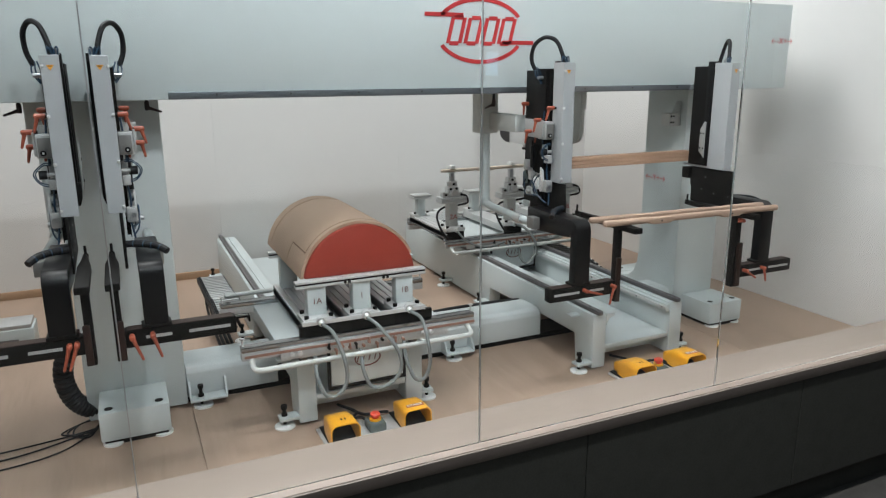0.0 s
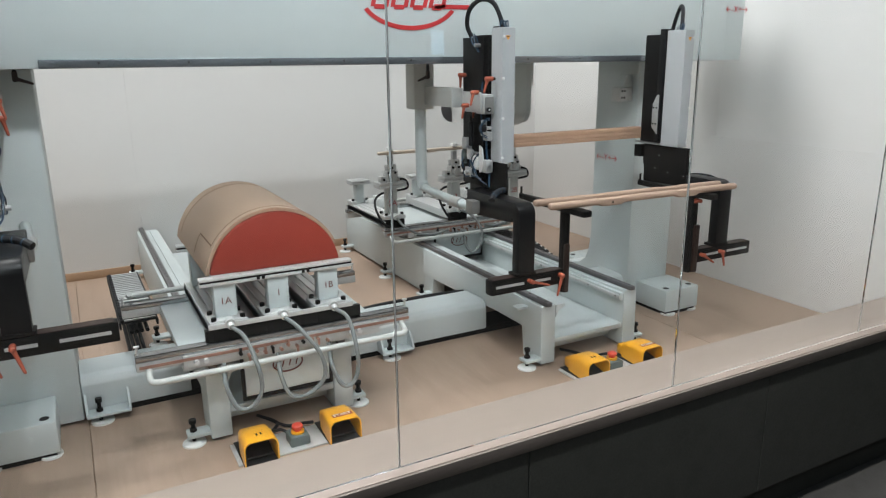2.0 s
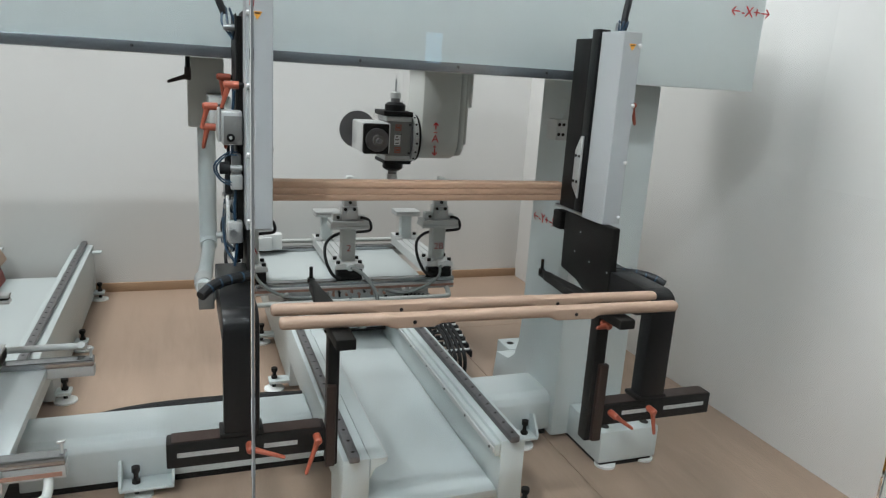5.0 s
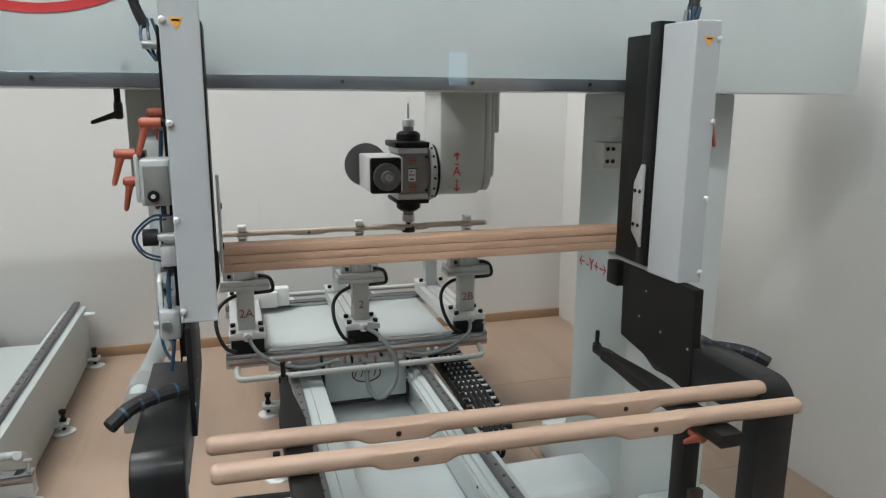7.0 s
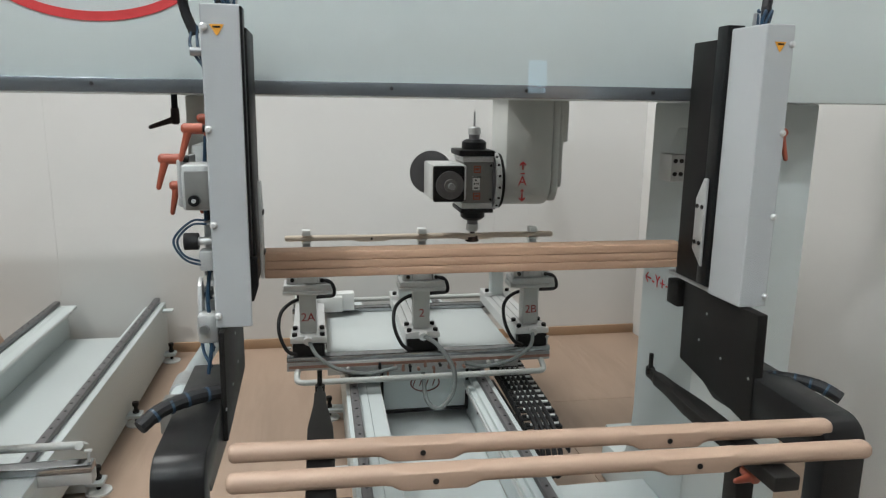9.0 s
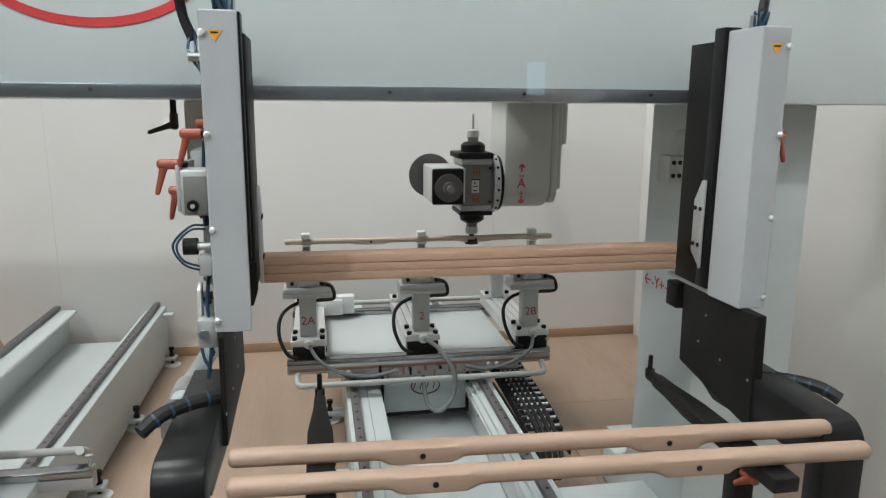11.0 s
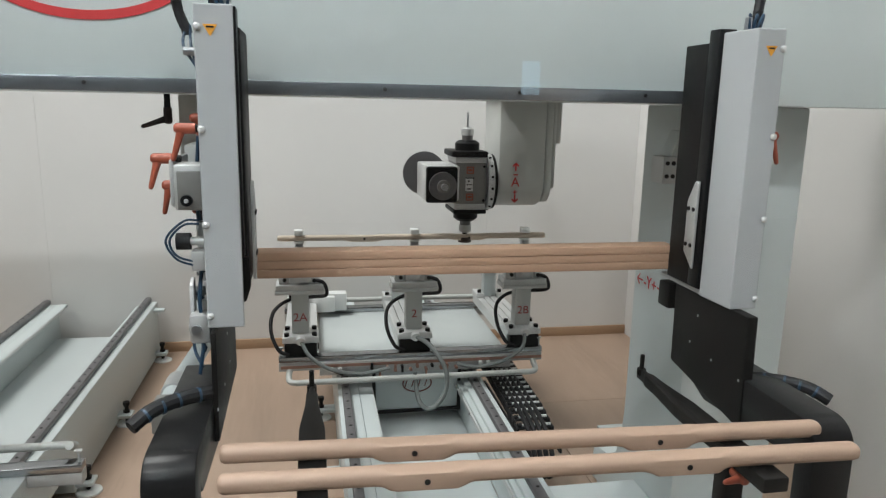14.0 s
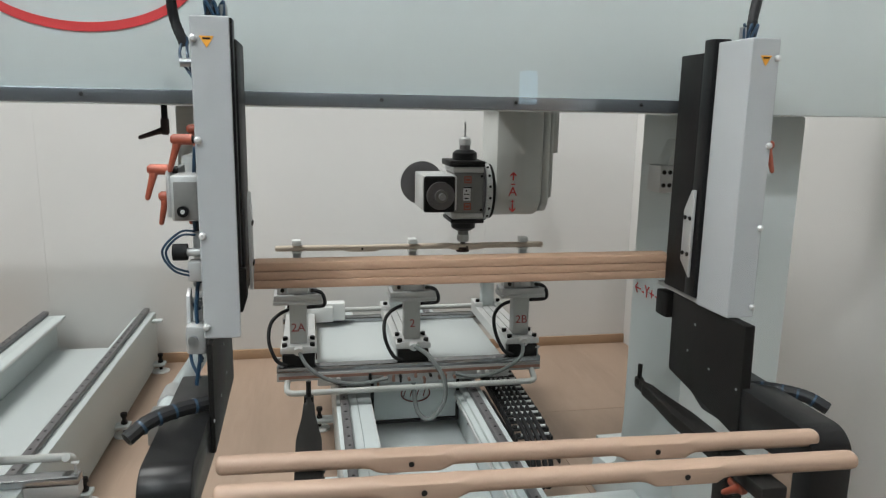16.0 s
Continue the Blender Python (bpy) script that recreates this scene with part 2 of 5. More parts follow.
def letters(name, text, size, m, mat, parent, label="", thick=0.0006):
    cu = bpy.data.curves.new(name, "FONT")
    cu.body, cu.size, cu.extrude = text, size, thick
    cu.align_x, cu.align_y = "CENTER", "CENTER"
    tmp = bpy.data.objects.new(name, cu)
    scene.collection.objects.link(tmp)
    me = bpy.data.meshes.new_from_object(tmp.evaluated_get(bpy.context.evaluated_depsgraph_get()))
    bpy.data.objects.remove(tmp)
    me.transform(m)
    me.materials.clear()
    me.materials.append(mat)
    ob = new(name, me)
    ob.parent = parent
    top = parent
    while top.parent:
        top = top.parent
    if parent is top:
        ob.matrix_parent_inverse = Matrix.Translation(-top.location)
    if label:
        tagged(ob, label)
    return ob


def ring(bm, cx, cz, rx, rz, wide, y0, y1, a0, a1, n=40):
    """A curved band, part of an ellipse, in a plane that faces the viewer's side."""
    rows = []
    for i in range(n + 1):
        a = radians(a0 + (a1 - a0) * i / n)
        c, s = math.cos(a), math.sin(a)
        rows.append([bm.verts.new((cx + (rx + o) * c, y, cz + (rz + o) * s)) for o, y in ((-wide / 2, y0), (wide / 2, y0), (wide / 2, y1), (-wide / 2, y1))])
    for p, q in zip(rows, rows[1:]):
        for k in range(4):
            bm.faces.new((p[k], p[(k + 1) % 4], q[(k + 1) % 4], q[k]))
    bm.faces.new(rows[0])
    bm.faces.new(rows[-1])
    return bm


def emblem(parent, cx, cz, w, y, name="emblem", label=""):
    """The maker's mark as plain shapes: an oval broken by slanted strokes."""
    bm = start()
    h = w * 0.245
    t = w * 0.032
    ring(bm, cx, cz, w * 0.40, h, t, y - 0.002, y, 28, 152)
    ring(bm, cx, cz, w * 0.40, h, t, y - 0.002, y, 208, 332)
    box(bm, cx - w * 0.5, cx - w * 0.16, y - 0.002, y, cz + w * 0.105, cz + w * 0.105 + t)
    box(bm, cx + w * 0.20, cx + w * 0.5, y - 0.002, y, cz - w * 0.105, cz - w * 0.105 + t)
    lean = w * 0.05
    lo, hi = cz - w * 0.10, cz + w * 0.10
    for fx in (-0.29, -0.135, 0.02, 0.175):
        x, wd = cx + fx * w, w * 0.105
        for o in (0.0, wd):
            prism(bm, [(x + o - lean / 2, lo), (x + o - lean / 2 + t, lo), (x + o + lean / 2 + t, hi), (x + o + lean / 2, hi)], "y", y - 0.002, y)
        for z, sh in ((lo - t * 0.5, -lean / 2), (hi - t * 0.5, lean / 2)):
            box(bm, x + sh + t * 0.9, x + sh + wd + t * 0.1, y - 0.002, y, z, z + t)
    return part(name, bm, REDPRINT, parent, label)


def oriented(m):
    """Text laid on an upright face that looks towards -y at the pose m."""
    return m @ pose(0, 0, 0, 90, 0, 0)

# ---- the room: floor, walls, window front ----
WX0, WX1, WY0, WY1, WZ = -3.3, 1.712, -0.85, 2.435, 3.6

floor = solo("floor", box(start(), WX0, WX1, WY0, WY1, -0.06, -0.012), BASEWOOD, "wood-look laminate booth floor of large panels", "floor", kind="structure")
back = solo("wall_back", box(start(), WX0 - 0.1, WX1 + 0.1, WY1 + 0.004, WY1 + 0.1, -0.06, WZ), WALL, "smooth off-white back wall of panels", "wall", kind="structure")
for a, b in ((WX0, -2.58), (-2.58, -1.268), (-1.268, 0.04), (0.04, 0.888), (0.888, WX1)):
    part("panel", box(start(), a + 0.0004, b - 0.0004, WY1 - 0.012, WY1 + 0.003, 0.0, WZ), WALL, back)
solo("wall_east", box(start(), WX1, WX1 + 0.1, -1.0, WY1, -0.06, WZ, 0.001), WALL, "smooth off-white side wall", "wall", kind="structure")
solo("wall_west", box(start(), WX0 - 0.1, WX0, -1.0, WY1, -0.06, WZ, 0.001), WALL, "smooth off-white side wall", "wall", kind="structure")
solo("baseboard", box(start(), WX0, WX1 - 0.001, WY1 - 0.026, WY1 - 0.0125, 0.0, 0.05, 0.002), BASEWOOD, "low brown wooden baseboard along the back wall", "baseboard", kind="structure")

# window front: lining, cladding, lintel
JX0, JX1 = -3.0, 1.33
SILL = 0.42
solo("front_wall_inner", box(start(), WX0, WX1, -0.875, -0.852, -0.05, SILL - 0.034), WALL, "plain inner face of the front wall", "wall", kind="structure")
solo("sill_end", prism(start(), [(1.2392, -1.059), (1.241, -1.059), (1.321, -0.862), (1.2392, -0.862)], "z", SILL - 0.032, SILL), SILLWOOD, "tapered end piece of the pale wood sill", "sill", kind="structure")
solo("window_sill", box(start(), JX0, 1.239, -1.060, -0.862, SILL - 0.032, SILL, 0.002), SILLWOOD, "pale wood window sill running the whole front", "sill", kind="structure")
solo("sill_edge", box(start(), JX0, 1.292, -1.069, -1.061, SILL - 0.034, SILL - 0.001, 0.001), EDGEWOOD, "darker front edge of the wooden sill", "trim", kind="structure")
solo("jamb_east", prism(start(), [(1.322, -0.862), (1.242, -1.060), (1.290, -1.060), (1.352, -0.862)], "z", SILL - 0.03, 3.15, 0.002), JAMBWOOD, "wood lining at the end of the window", "trim", kind="structure")
solo("jamb_edge", box(start(), 1.2425, 1.290, -1.070, -1.061, SILL, 3.15, 0.001), EDGEWOOD, "brown front edge of the wooden lining", "trim", kind="structure")
solo("jamb_west", box(start(), JX0 - 0.03, JX0, -1.062, -0.85, SILL - 0.03, 3.15, 0.002), JAMBWOOD, "wood lining at the far end of the window", "trim", kind="structure")
mark = start()
for u0, u1, z0, z1 in ((-0.030, 0.028, 1.442, 1.445), (-0.026, 0.030, 1.350, 1.353), (-0.030, -0.027, 1.425, 1.442), (-0.026, -0.023, 1.353, 1.372), (0.025, 0.028, 1.42, 1.442), (0.027, 0.030, 1.353, 1.385), (-0.002, 0.003, 1.375, 1.415), (-0.018, 0.020, 1.366, 1.372), (-0.016, -0.004, 1.402, 1.408), (0.005, 0.017, 1.402, 1.408), (-0.010, -0.002, 1.409, 1.416), (0.003, 0.011, 1.409, 1.416)):
    box(mark, u0, u1, -0.0012, 0.0, z0, z1)
bmesh.ops.transform(mark, matrix=pose(1.2785, -0.965, 0.0, 0, 0, -112.0), verts=mark.verts)
solo("handling_mark", mark, BLACK, "small black stencilled arrow mark on the wood lining", "mark", kind="structure")
# unseen lintel, raised so the far hall light passes below it
solo("lintel", box(start(), JX0 - 0.03, JX1 + 0.03, -1.040, -0.85, 3.1505, 3.18), JAMBWOOD, "unseen wood lining over the window, set high for the light", "trim", kind="structure")
cladding = solo("front_wall", box(start(), WX0, JX1, -1.03, -0.90, -0.02, SILL - 0.035), FRONTBLACK, "black cladding under the window", "wall", kind="structure")
x = -3.3
for w in (0.85, 0.85, 0.855, 0.85, 0.85, 0.34):
    part("panel", box(start(), x + 0.0015, x + w - 0.0015, -1.062, -1.0305, -0.005, SILL - 0.036, 0.002, 1), FRONTBLACK, cladding)
    x += w
solo("front_wall_end", box(start(), 1.3535, 4.0, -1.036, -0.90, -0.02, 3.68), FRONTBLACK, "black wall beside the window", "wall", kind="structure")
solo("front_wall_post", box(start(), 1.2915, 4.0, -1.066, -1.0365, -0.01, 3.68, 0.001), FRONTBLACK, "black panel beside the window", "wall", kind="structure")
# unseen wall top; its height sets the slanted light edge on the east wall
solo("front_wall_top", box(start(), WX0, JX1 + 0.03, -1.040, -0.90, 3.181, 3.68), FRONTBLACK, "unseen black wall over the window, shaping light from above", "wall", kind="structure")
solo("skirting", box(start(), WX0, 4.0, -1.02, -0.93, -0.12, -0.021), FRONTBLACK, "recessed black skirting under the cladding", "skirting", kind="structure")

window = thing("window_1", ((JX0 + JX1) / 2, -1.03, SILL), "shop-front window of frameless glass panes", "window", kind="structure")
edges = [-2.995, -2.70, -1.885, -1.07, -0.258, 0.558, 1.245]
for a, b in zip(edges, edges[1:]):
    pane = part("pane", box(start(), a + 0.0016, b - 0.0016, -1.034, -1.026, SILL + 0.001, 3.149), GLASS, window, "clear glass pane")
    pane.visible_shadow = False
for a in edges[1:-1]:
    part("joint", box(start(), a - 0.0010, a + 0.0010, -1.034, -1.026, SILL + 0.001, 3.149), SILICONE, window, "thin dark joint between panes")

# hall round the booth; unseen dark walls and ceiling keep glass reflections weak
solo("hall_floor", box(start(), -9, 9, -9, -0.93, -0.20, -0.12), CARPET, "grey-brown carpet of the hall", "floor", kind="structure")
solo("hall_wall_south", box(start(), -9, 9, -9.1, -9, -0.2, 6.5), HALLWALL, "unseen dark far wall closing the hall", "wall", kind="structure")
solo("hall_wall_west", box(start(), -9.1, -9, -9, -0.9, -0.2, 6.5), HALLWALL, "unseen dark side wall closing the hall", "wall", kind="structure")
solo("hall_wall_east", box(start(), 9, 9.1, -9, -0.9, -0.2, 6.5), HALLWALL, "unseen dark side wall closing the hall", "wall", kind="structure")
solo("hall_ceiling", box(start(), -9.1, 9.1, -9.1, 3.2, 6.5, 6.6), HALLWALL, "unseen dark ceiling closing the hall", "ceiling", kind="structure")

# ---- machine beds ----


def levelling_foot(parent, x, y, side, out=0.0):
    """A disc foot with a jack bolt in a bracket; side: the way the bracket sticks out."""
    bm = cyl(start(), (x, y, 0.0), (x, y, 0.006), 0.040, 28)
    cyl(bm, (x, y, 0.006), (x, y, 0.012), 0.039, 28, 0.022)
    foot = part("foot", bm, WHITEPLASTIC_AND_GLARE, parent, "white disc foot")
    bm = box(start(), min(x - 0.022, x + side * 0.06), max(x + 0.022, x + side * 0.06), y - 0.028, y + 0.028, 0.032, 0.046, 0.003)
    part("lug", bm, PAINT, foot)
    bm = cyl(start(), (x, y, 0.012), (x, y, 0.085), 0.0075, 12)
    cyl(bm, (x, y, 0.048), (x, y, 0.058), 0.013, 6)
    cyl(bm, (x, y, 0.078), (x, y, 0.092), 0.0125, 12)
    part("jack_bolt", bm, BLACK, foot)


def machine_bed():
    e = thing("machine_bed", (0.317, 1.16, 0.0), "long light-grey steel machine bed with two guide rails", "machine bed", "beds of the machine")
    # walls with a cut-out over the cross beam
    side = [(0.0, 0.012), (0.13, 0.012), (0.145, 0.15), (1.00, 0.125), (1.01, 0.016), (2.34, 0.016), (2.34, 0.272), (0.0, 0.272)]
    side[0], side[-1] = (-0.005, 0.012), (0.0, 0.272)
    part("side_wall", prism(start(), side, "x", 0.055, 0.128, 0.004), PAINT, e)
    full = [(y, 0.114 if 0.11 < z < 0.2 else z) for y, z in side]
    part("side_wall", prism(start(), full, "x", 0.508, 0.582, 0.004), PAINT, e)
    part("liner", box(start(), 0.1283, 0.131, 0.06, 1.2, 0.119, 0.20), PAINT, e)
    bm = start()
    prism(bm, [(0.1285, 0.272), (0.1285, 0.215), (0.142, 0.245), (0.172, 0.258), (0.172, 0.272)], "y", -0.004, 2.335)
    part("flange", bm, PAINT, e)
    prev = start()
    box(prev, 0.490, 0.5075, 0.004, 2.30, 0.225, 0.262, 0.003)
    part("flange", prev, PAINT, e)
    part("pan", box(start(), 0.129, 0.507, 0.003, 2.28, 0.095, 0.118, 0.002), PANPAINT, e, "pale painted tray between the walls")
    part("front_plate", box(start(), 0.129, 0.507, 0.085, 0.095, 0.035, 0.0945), PAINT, e)
    part("rear_plate", box(start(), 0.129, 0.507, 2.285, 2.30, 0.03, 0.112), PAINT, e)
    for x in (0.082, 0.54):
        rail = part("guide_rail", box(start(), x - 0.014, x + 0.014, -0.02, 2.345, 0.2735, 0.294, 0.004), RAILSTEEL, e, "dark steel guide rail with bolts")
        bm = start()
        for k in range(38):
            cyl(bm, (x, 0.005 + k * 0.06, 0.2935), (x, 0.005 + k * 0.06, 0.2950), 0.0045, 8)
        tagged(part("bolt_row", bm, BLACK, rail), kind="stuff")
    bm = box(start(), 0.4845, 0.4895, 0.004, 2.28, 0.236, 0.252, 0.001)
    strip = part("wiper_strip", bm, ALU, e)
    bm = start()
    for k in range(12):
        cyl(bm, (0.4820, 0.03 + k * 0.19, 0.244), (0.4850, 0.03 + k * 0.19, 0.244), 0.004, 8)
    tagged(part("screw_row", bm, BLACK, strip), kind="stuff")
    bm = box(start(), 0.172, 0.177, 0.004, 2.28, 0.2595, 0.2705, 0.001)
    part("wiper_strip", bm, ALU, e)
    part("lug", box(start(), 0.0, 0.0545, 0.10, 0.14, 0.236, 0.248, 0.002), PAINT, e)
    part("lug", box(start(), 0.583, 0.63, 2.235, 2.275, 0.246, 0.258, 0.002), PAINT, e)
    for y in (0.02, 1.035, 1.538, 2.235):
        levelling_foot(e, 0.0, y, 1)
        levelling_foot(e, 0.612, y + 0.005, -1)
    return e


bed = machine_bed()
copy_thing(bed, pose(0.317 - 1.362, 1.16 + 0.05, 0.0))

# ---- portal frame: pedestals, beam, cross beam ----
portal = thing("portal_frame", (-0.38, 0.6, 0.0), "white steel portal of a woodworking machine with red emblem", "machine frame")
BZ = 1.268
beam = part("beam_cover", box(start(), -3.1, 1.413, 0.246, 0.78, BZ, 1.69, 0.004), BEAMWHITE, portal, "glossy bluish-white beam cover")
part("beam_rail", box(start(), -1.666, 0.80, 0.232, 0.2455, BZ + 0.001, BZ + 0.027, 0.002), STRIPSTEEL, portal, "dark ground steel strip on the beam")
bm = start()
for k in range(9):
    cyl(bm, (-1.5 + k * 0.27, 0.229, BZ + 0.016), (-1.5 + k * 0.27, 0.2325, BZ + 0.016), 0.004, 10)
tagged(part("screw_row", bm, BLACK, portal), kind="stuff")
emblem(portal, -0.411, 1.527, 0.512, 0.2455, label="red oval emblem with slanted strokes")
letters("axis_mark", "\u2190-X+\u2192", 0.045, oriented(pose(1.356, 0.2445, 1.507)), REDPRINT, portal, "small red axis mark")


def pedestal(x0, x1, bx0, bx1, inner):
    """One leg of the portal. inner: +1 when the machine's middle lies towards +x."""
    ped = part("pedestal", prism(start(), [(0.417, 0.012), (0.95, 0.012), (0.93, 0.134), (0.82, 0.15), (0.765, 0.19), (0.738, 0.26), (0.728, 0.36), (0.726, BZ - 0.001), (0.417, BZ - 0.001)], "x", x0, x1, 0.006), PAINT, portal, "light-grey upright pedestal")
    part("base_block", box(start(), bx0, bx1, 0.196, 0.416, 0.018, 0.134, 0.006), PAINT, ped)
    part("base_block", box(start(), bx0, bx1, 0.94, 1.06, 0.018, 0.134, 0.006), PAINT, ped)
    bm = start()
    for y in (0.235, 1.0):
        for x in (bx0 + 0.035, bx1 - 0.035):
            cyl(bm, (x, y, 0.130), (x, y, 0.1352), 0.0155, 20)
    # no hole is cut: black discs paint in the shaded inside
    part("bolt_hole", bm, BLACK, ped)
    # black filler paints the shade in the gap under the base
    part("base_gap_shade", box(start(), bx0 + 0.012, bx1 - 0.012, 0.205, 1.04, 0.0, 0.0175), BLACK, ped)
    part("foot", cyl(start(), (bx1 - 0.03, 0.225, 0.0), (bx1 - 0.03, 0.225, 0.008), 0.036, 24), WHITEPLASTIC_AND_GLARE, ped)
    part("foot", cyl(start(), (bx0 + 0.04, 0.215, 0.0), (bx0 + 0.04, 0.215, 0.008), 0.036, 24), WHITEPLASTIC_AND_GLARE, ped)
    return ped


east = pedestal(0.912, 1.192, 0.975, 1.203, -1)
west = pedestal(-2.065, -1.692, -2.02, -1.772, 1)
letters("axis_mark", "\u2190-Y+\u2192", 0.05, pose(0.9105, 0.625, 0.772, 90, 0, -90), REDPRINT, east, "small red axis mark")
cross = part("cross_beam", prism(start(), [(0.44, 0.03), (0.64, 0.03), (0.64, 0.155), (0.625, 0.17), (0.475, 0.17), (0.452, 0.158), (0.44, 0.135)], "x", -1.69, -1.309, 0.004), PANPAINT, portal)
CROSS = [(0.44, 0.03), (0.64, 0.03), (0.64, 0.155), (0.625, 0.17), (0.475, 0.17), (0.452, 0.158), (0.44, 0.135)]
for a, b in ((-0.7785, 0.0535), (0.5835, 0.911)):
    part("cross_beam", prism(start(), CROSS, "x", a, b, 0.004), PANPAINT, portal)
# dark gap under the cross beam, its shade drawn as a black box
part("cross_beam_gap_shade", box(start(), -1.69, 0.911, 0.46, 0.63, 0.0, 0.0295), BLACK, portal)
for x, bolt in ((-1.61, -0.03), (-0.44, -0.03), (0.762, 0.035)):
    bm = box(start(), x - 0.075, x + 0.075, 0.372, 0.4385, 0.030, 0.040, 0.002)
    for s in (-1, 1):
        prism(bm, [(0.372, 0.0405), (0.4385, 0.0405), (0.4385, 0.10), (0.415, 0.112), (0.372, 0.05)], "x", x + s * 0.072 - 0.004, x + s * 0.072 + 0.004)
    brk = part("bracket", bm, PAINT, portal)
    bm = cyl(start(), (x + bolt, 0.405, 0.006), (x + bolt, 0.405, 0.09), 0.007, 12)
    cyl(bm, (x + bolt, 0.405, 0.078), (x + bolt, 0.405, 0.094), 0.012, 10)
    cyl(bm, (x + bolt, 0.405, 0.042), (x + bolt, 0.405, 0.052), 0.013, 6)
    part("jack_bolt", bm, BLACK, brk)
    bm = cyl(start(), (x + bolt * 0.8, 0.40, 0.0), (x + bolt * 0.8, 0.40, 0.007), 0.04, 28)
    part("foot", bm, WHITEPLASTIC_AND_GLARE, brk)
plate = part("terminal_block", box(start(), 0.832, 0.9115, 0.455, 0.52, 1.075, 1.142, 0.003), ALUDULL, portal, "grey steel block with four bolts")
part("sloped_cover", prism(start(), [(0.852, 1.1425), (0.9115, 1.1425), (0.9115, 1.205), (0.876, 1.205)], "y", 0.462, 0.518, 0.003), PAINT, plate)
bm = start()
for x in (0.842, 0.858):
    for z in (1.094, 1.126):
        cyl(bm, (x, 0.4525, z), (x, 0.4552, z), 0.0055, 10)
part("bolt_row", bm, BLACK, plate)
tagged(part("power_conduit", tube(start(), [(-1.30, 0.66, 0.02), (-0.95, 0.67, 0.015), (-0.73, 0.665, 0.10), (-0.5, 0.66, 0.150), (-0.2, 0.662, 0.158), (0.05, 0.66, 0.15)], 0.014, 8), RUBBER, portal), "black conduit along the cross beam")

# ---- spindle head ----
head = thing("spindle_head", (0.62, 1.2, 1.27), "grey tilting spindle head with several tools, hanging from the beam", "spindle head")
part("carriage", box(start(), 0.60, 0.95, 0.781, 1.45, 1.30, 1.62, 0.01), HEADPAINT, head)
foot = [(1.275 + 0.105 * math.cos(radians(a)), 0.995 - 0.090 * math.sin(radians(a))) for a in range(165, 10, -15)]
part("column", prism(start(), [(1.17, 1.2995), (1.17, 0.995)] + foot + [(1.38, 0.995), (1.38, 1.2995)], "x", 0.639, 0.805, 0.010), HEADPAINT, head, "grey painted column with a round foot")
pts = [(1.18, 1.2995), (1.18, 0.955), (1.21, 0.925), (1.33, 0.915), (1.37, 0.95), (1.37, 1.2995)]
part("column_side", prism(start(), pts, "x", 0.8055, 0.833, 0.008), HEADPAINT, head)
part("column_side", box(start(), 0.8335, 0.848, 1.19, 1.36, 0.975, 1.2995, 0.005), HEADPAINT, head)
part("column_side", box(start(), 0.8485, 0.868, 1.20, 1.36, 1.13, 1.2995, 0.004), HEADPAINT, head)
bm = cyl(start(), (0.610, 1.26, 0.992), (0.6280, 1.26, 0.992), 0.100, 48)
part("tilt_flange", bm, ALUDULL, head)
# dark gap behind the flange, its shade drawn as a black disc
part("flange_gap_shade", cyl(start(), (0.6282, 1.26, 0.992), (0.6388, 1.26, 0.992), 0.096, 48), BLACK, head)
bm = start()
for k in range(16):
    a = radians(22.5 * k + 8)
    cyl(bm, (0.619, 1.26 + 0.0985 * math.cos(a), 0.992 + 0.0985 * math.sin(a)), (0.619, 1.26 + 0.1025 * math.cos(a), 0.992 + 0.1025 * math.sin(a)), 0.0048, 8)
part("bolt_row", bm, BLACK, head)
body = part("motor_body", box(start(), 0.496, 0.600, 1.19, 1.33, 0.922, 1.062, 0.003), MOTORGREY, head, "grey machined motor block")
part("flange_neck", cyl(start(), (0.6002, 1.26, 0.992), (0.6098, 1.26, 0.992), 0.078, 32), RAILSTEEL, head)
for z0, z1 in ((1.0622, 1.082), (0.902, 0.9218)):
    part("clamp_ring", box(start(), 0.493, 0.6015, 1.187, 1.333, z0, z1, 0.003), ALUDULL, body)
for z0, z1, o in ((1.0822, 1.102, 0.012), (0.888, 0.9018, 0.004)):
    part("end_plate", box(start(), 0.493 - o, 0.604, 1.182, 1.338, z0, z1, 0.003), BLACK, body)
bm = start()
for x in (0.502, 0.594):
    for z in (0.934, 1.05):
        cyl(bm, (x, 1.1875, z), (x, 1.1903, z), 0.0045, 10)
part("bolt_row", bm, BLACK, body)
for z in (1.026, 0.934):
    frame_bm = start()
    for x0, x1, z0, z1 in ((0.533, 0.5365, z, z + 0.024), (0.5545, 0.558, z, z + 0.024), (0.5365, 0.5545, z, z + 0.0035), (0.5365, 0.5545, z + 0.0205, z + 0.024), (0.5385, 0.5525, z + 0.008, z + 0.016)):
        box(frame_bm, x0, x1, 1.1880, 1.1897, z0, z1)
    part("orange_tag", frame_bm, ORANGE, body)
part("data_plate", box(start(), 0.530, 0.556, 1.1880, 1.1897, 0.966, 1.014, 0.001, 1), ALU, body)
bm = start()
for x, z, w, h in ((0.530, 1.0095, 0.030, 0.004), (0.538, 0.998, 0.006, 0.005), (0.534, 0.986, 0.005, 0.005), (0.541, 0.987, 0.010, 0.003), (0.535, 0.972, 0.014, 0.004)):
    box(bm, x, x + w, 1.1868, 1.1879, z, z + h)
part("print_bar", bm, BLACK, body)
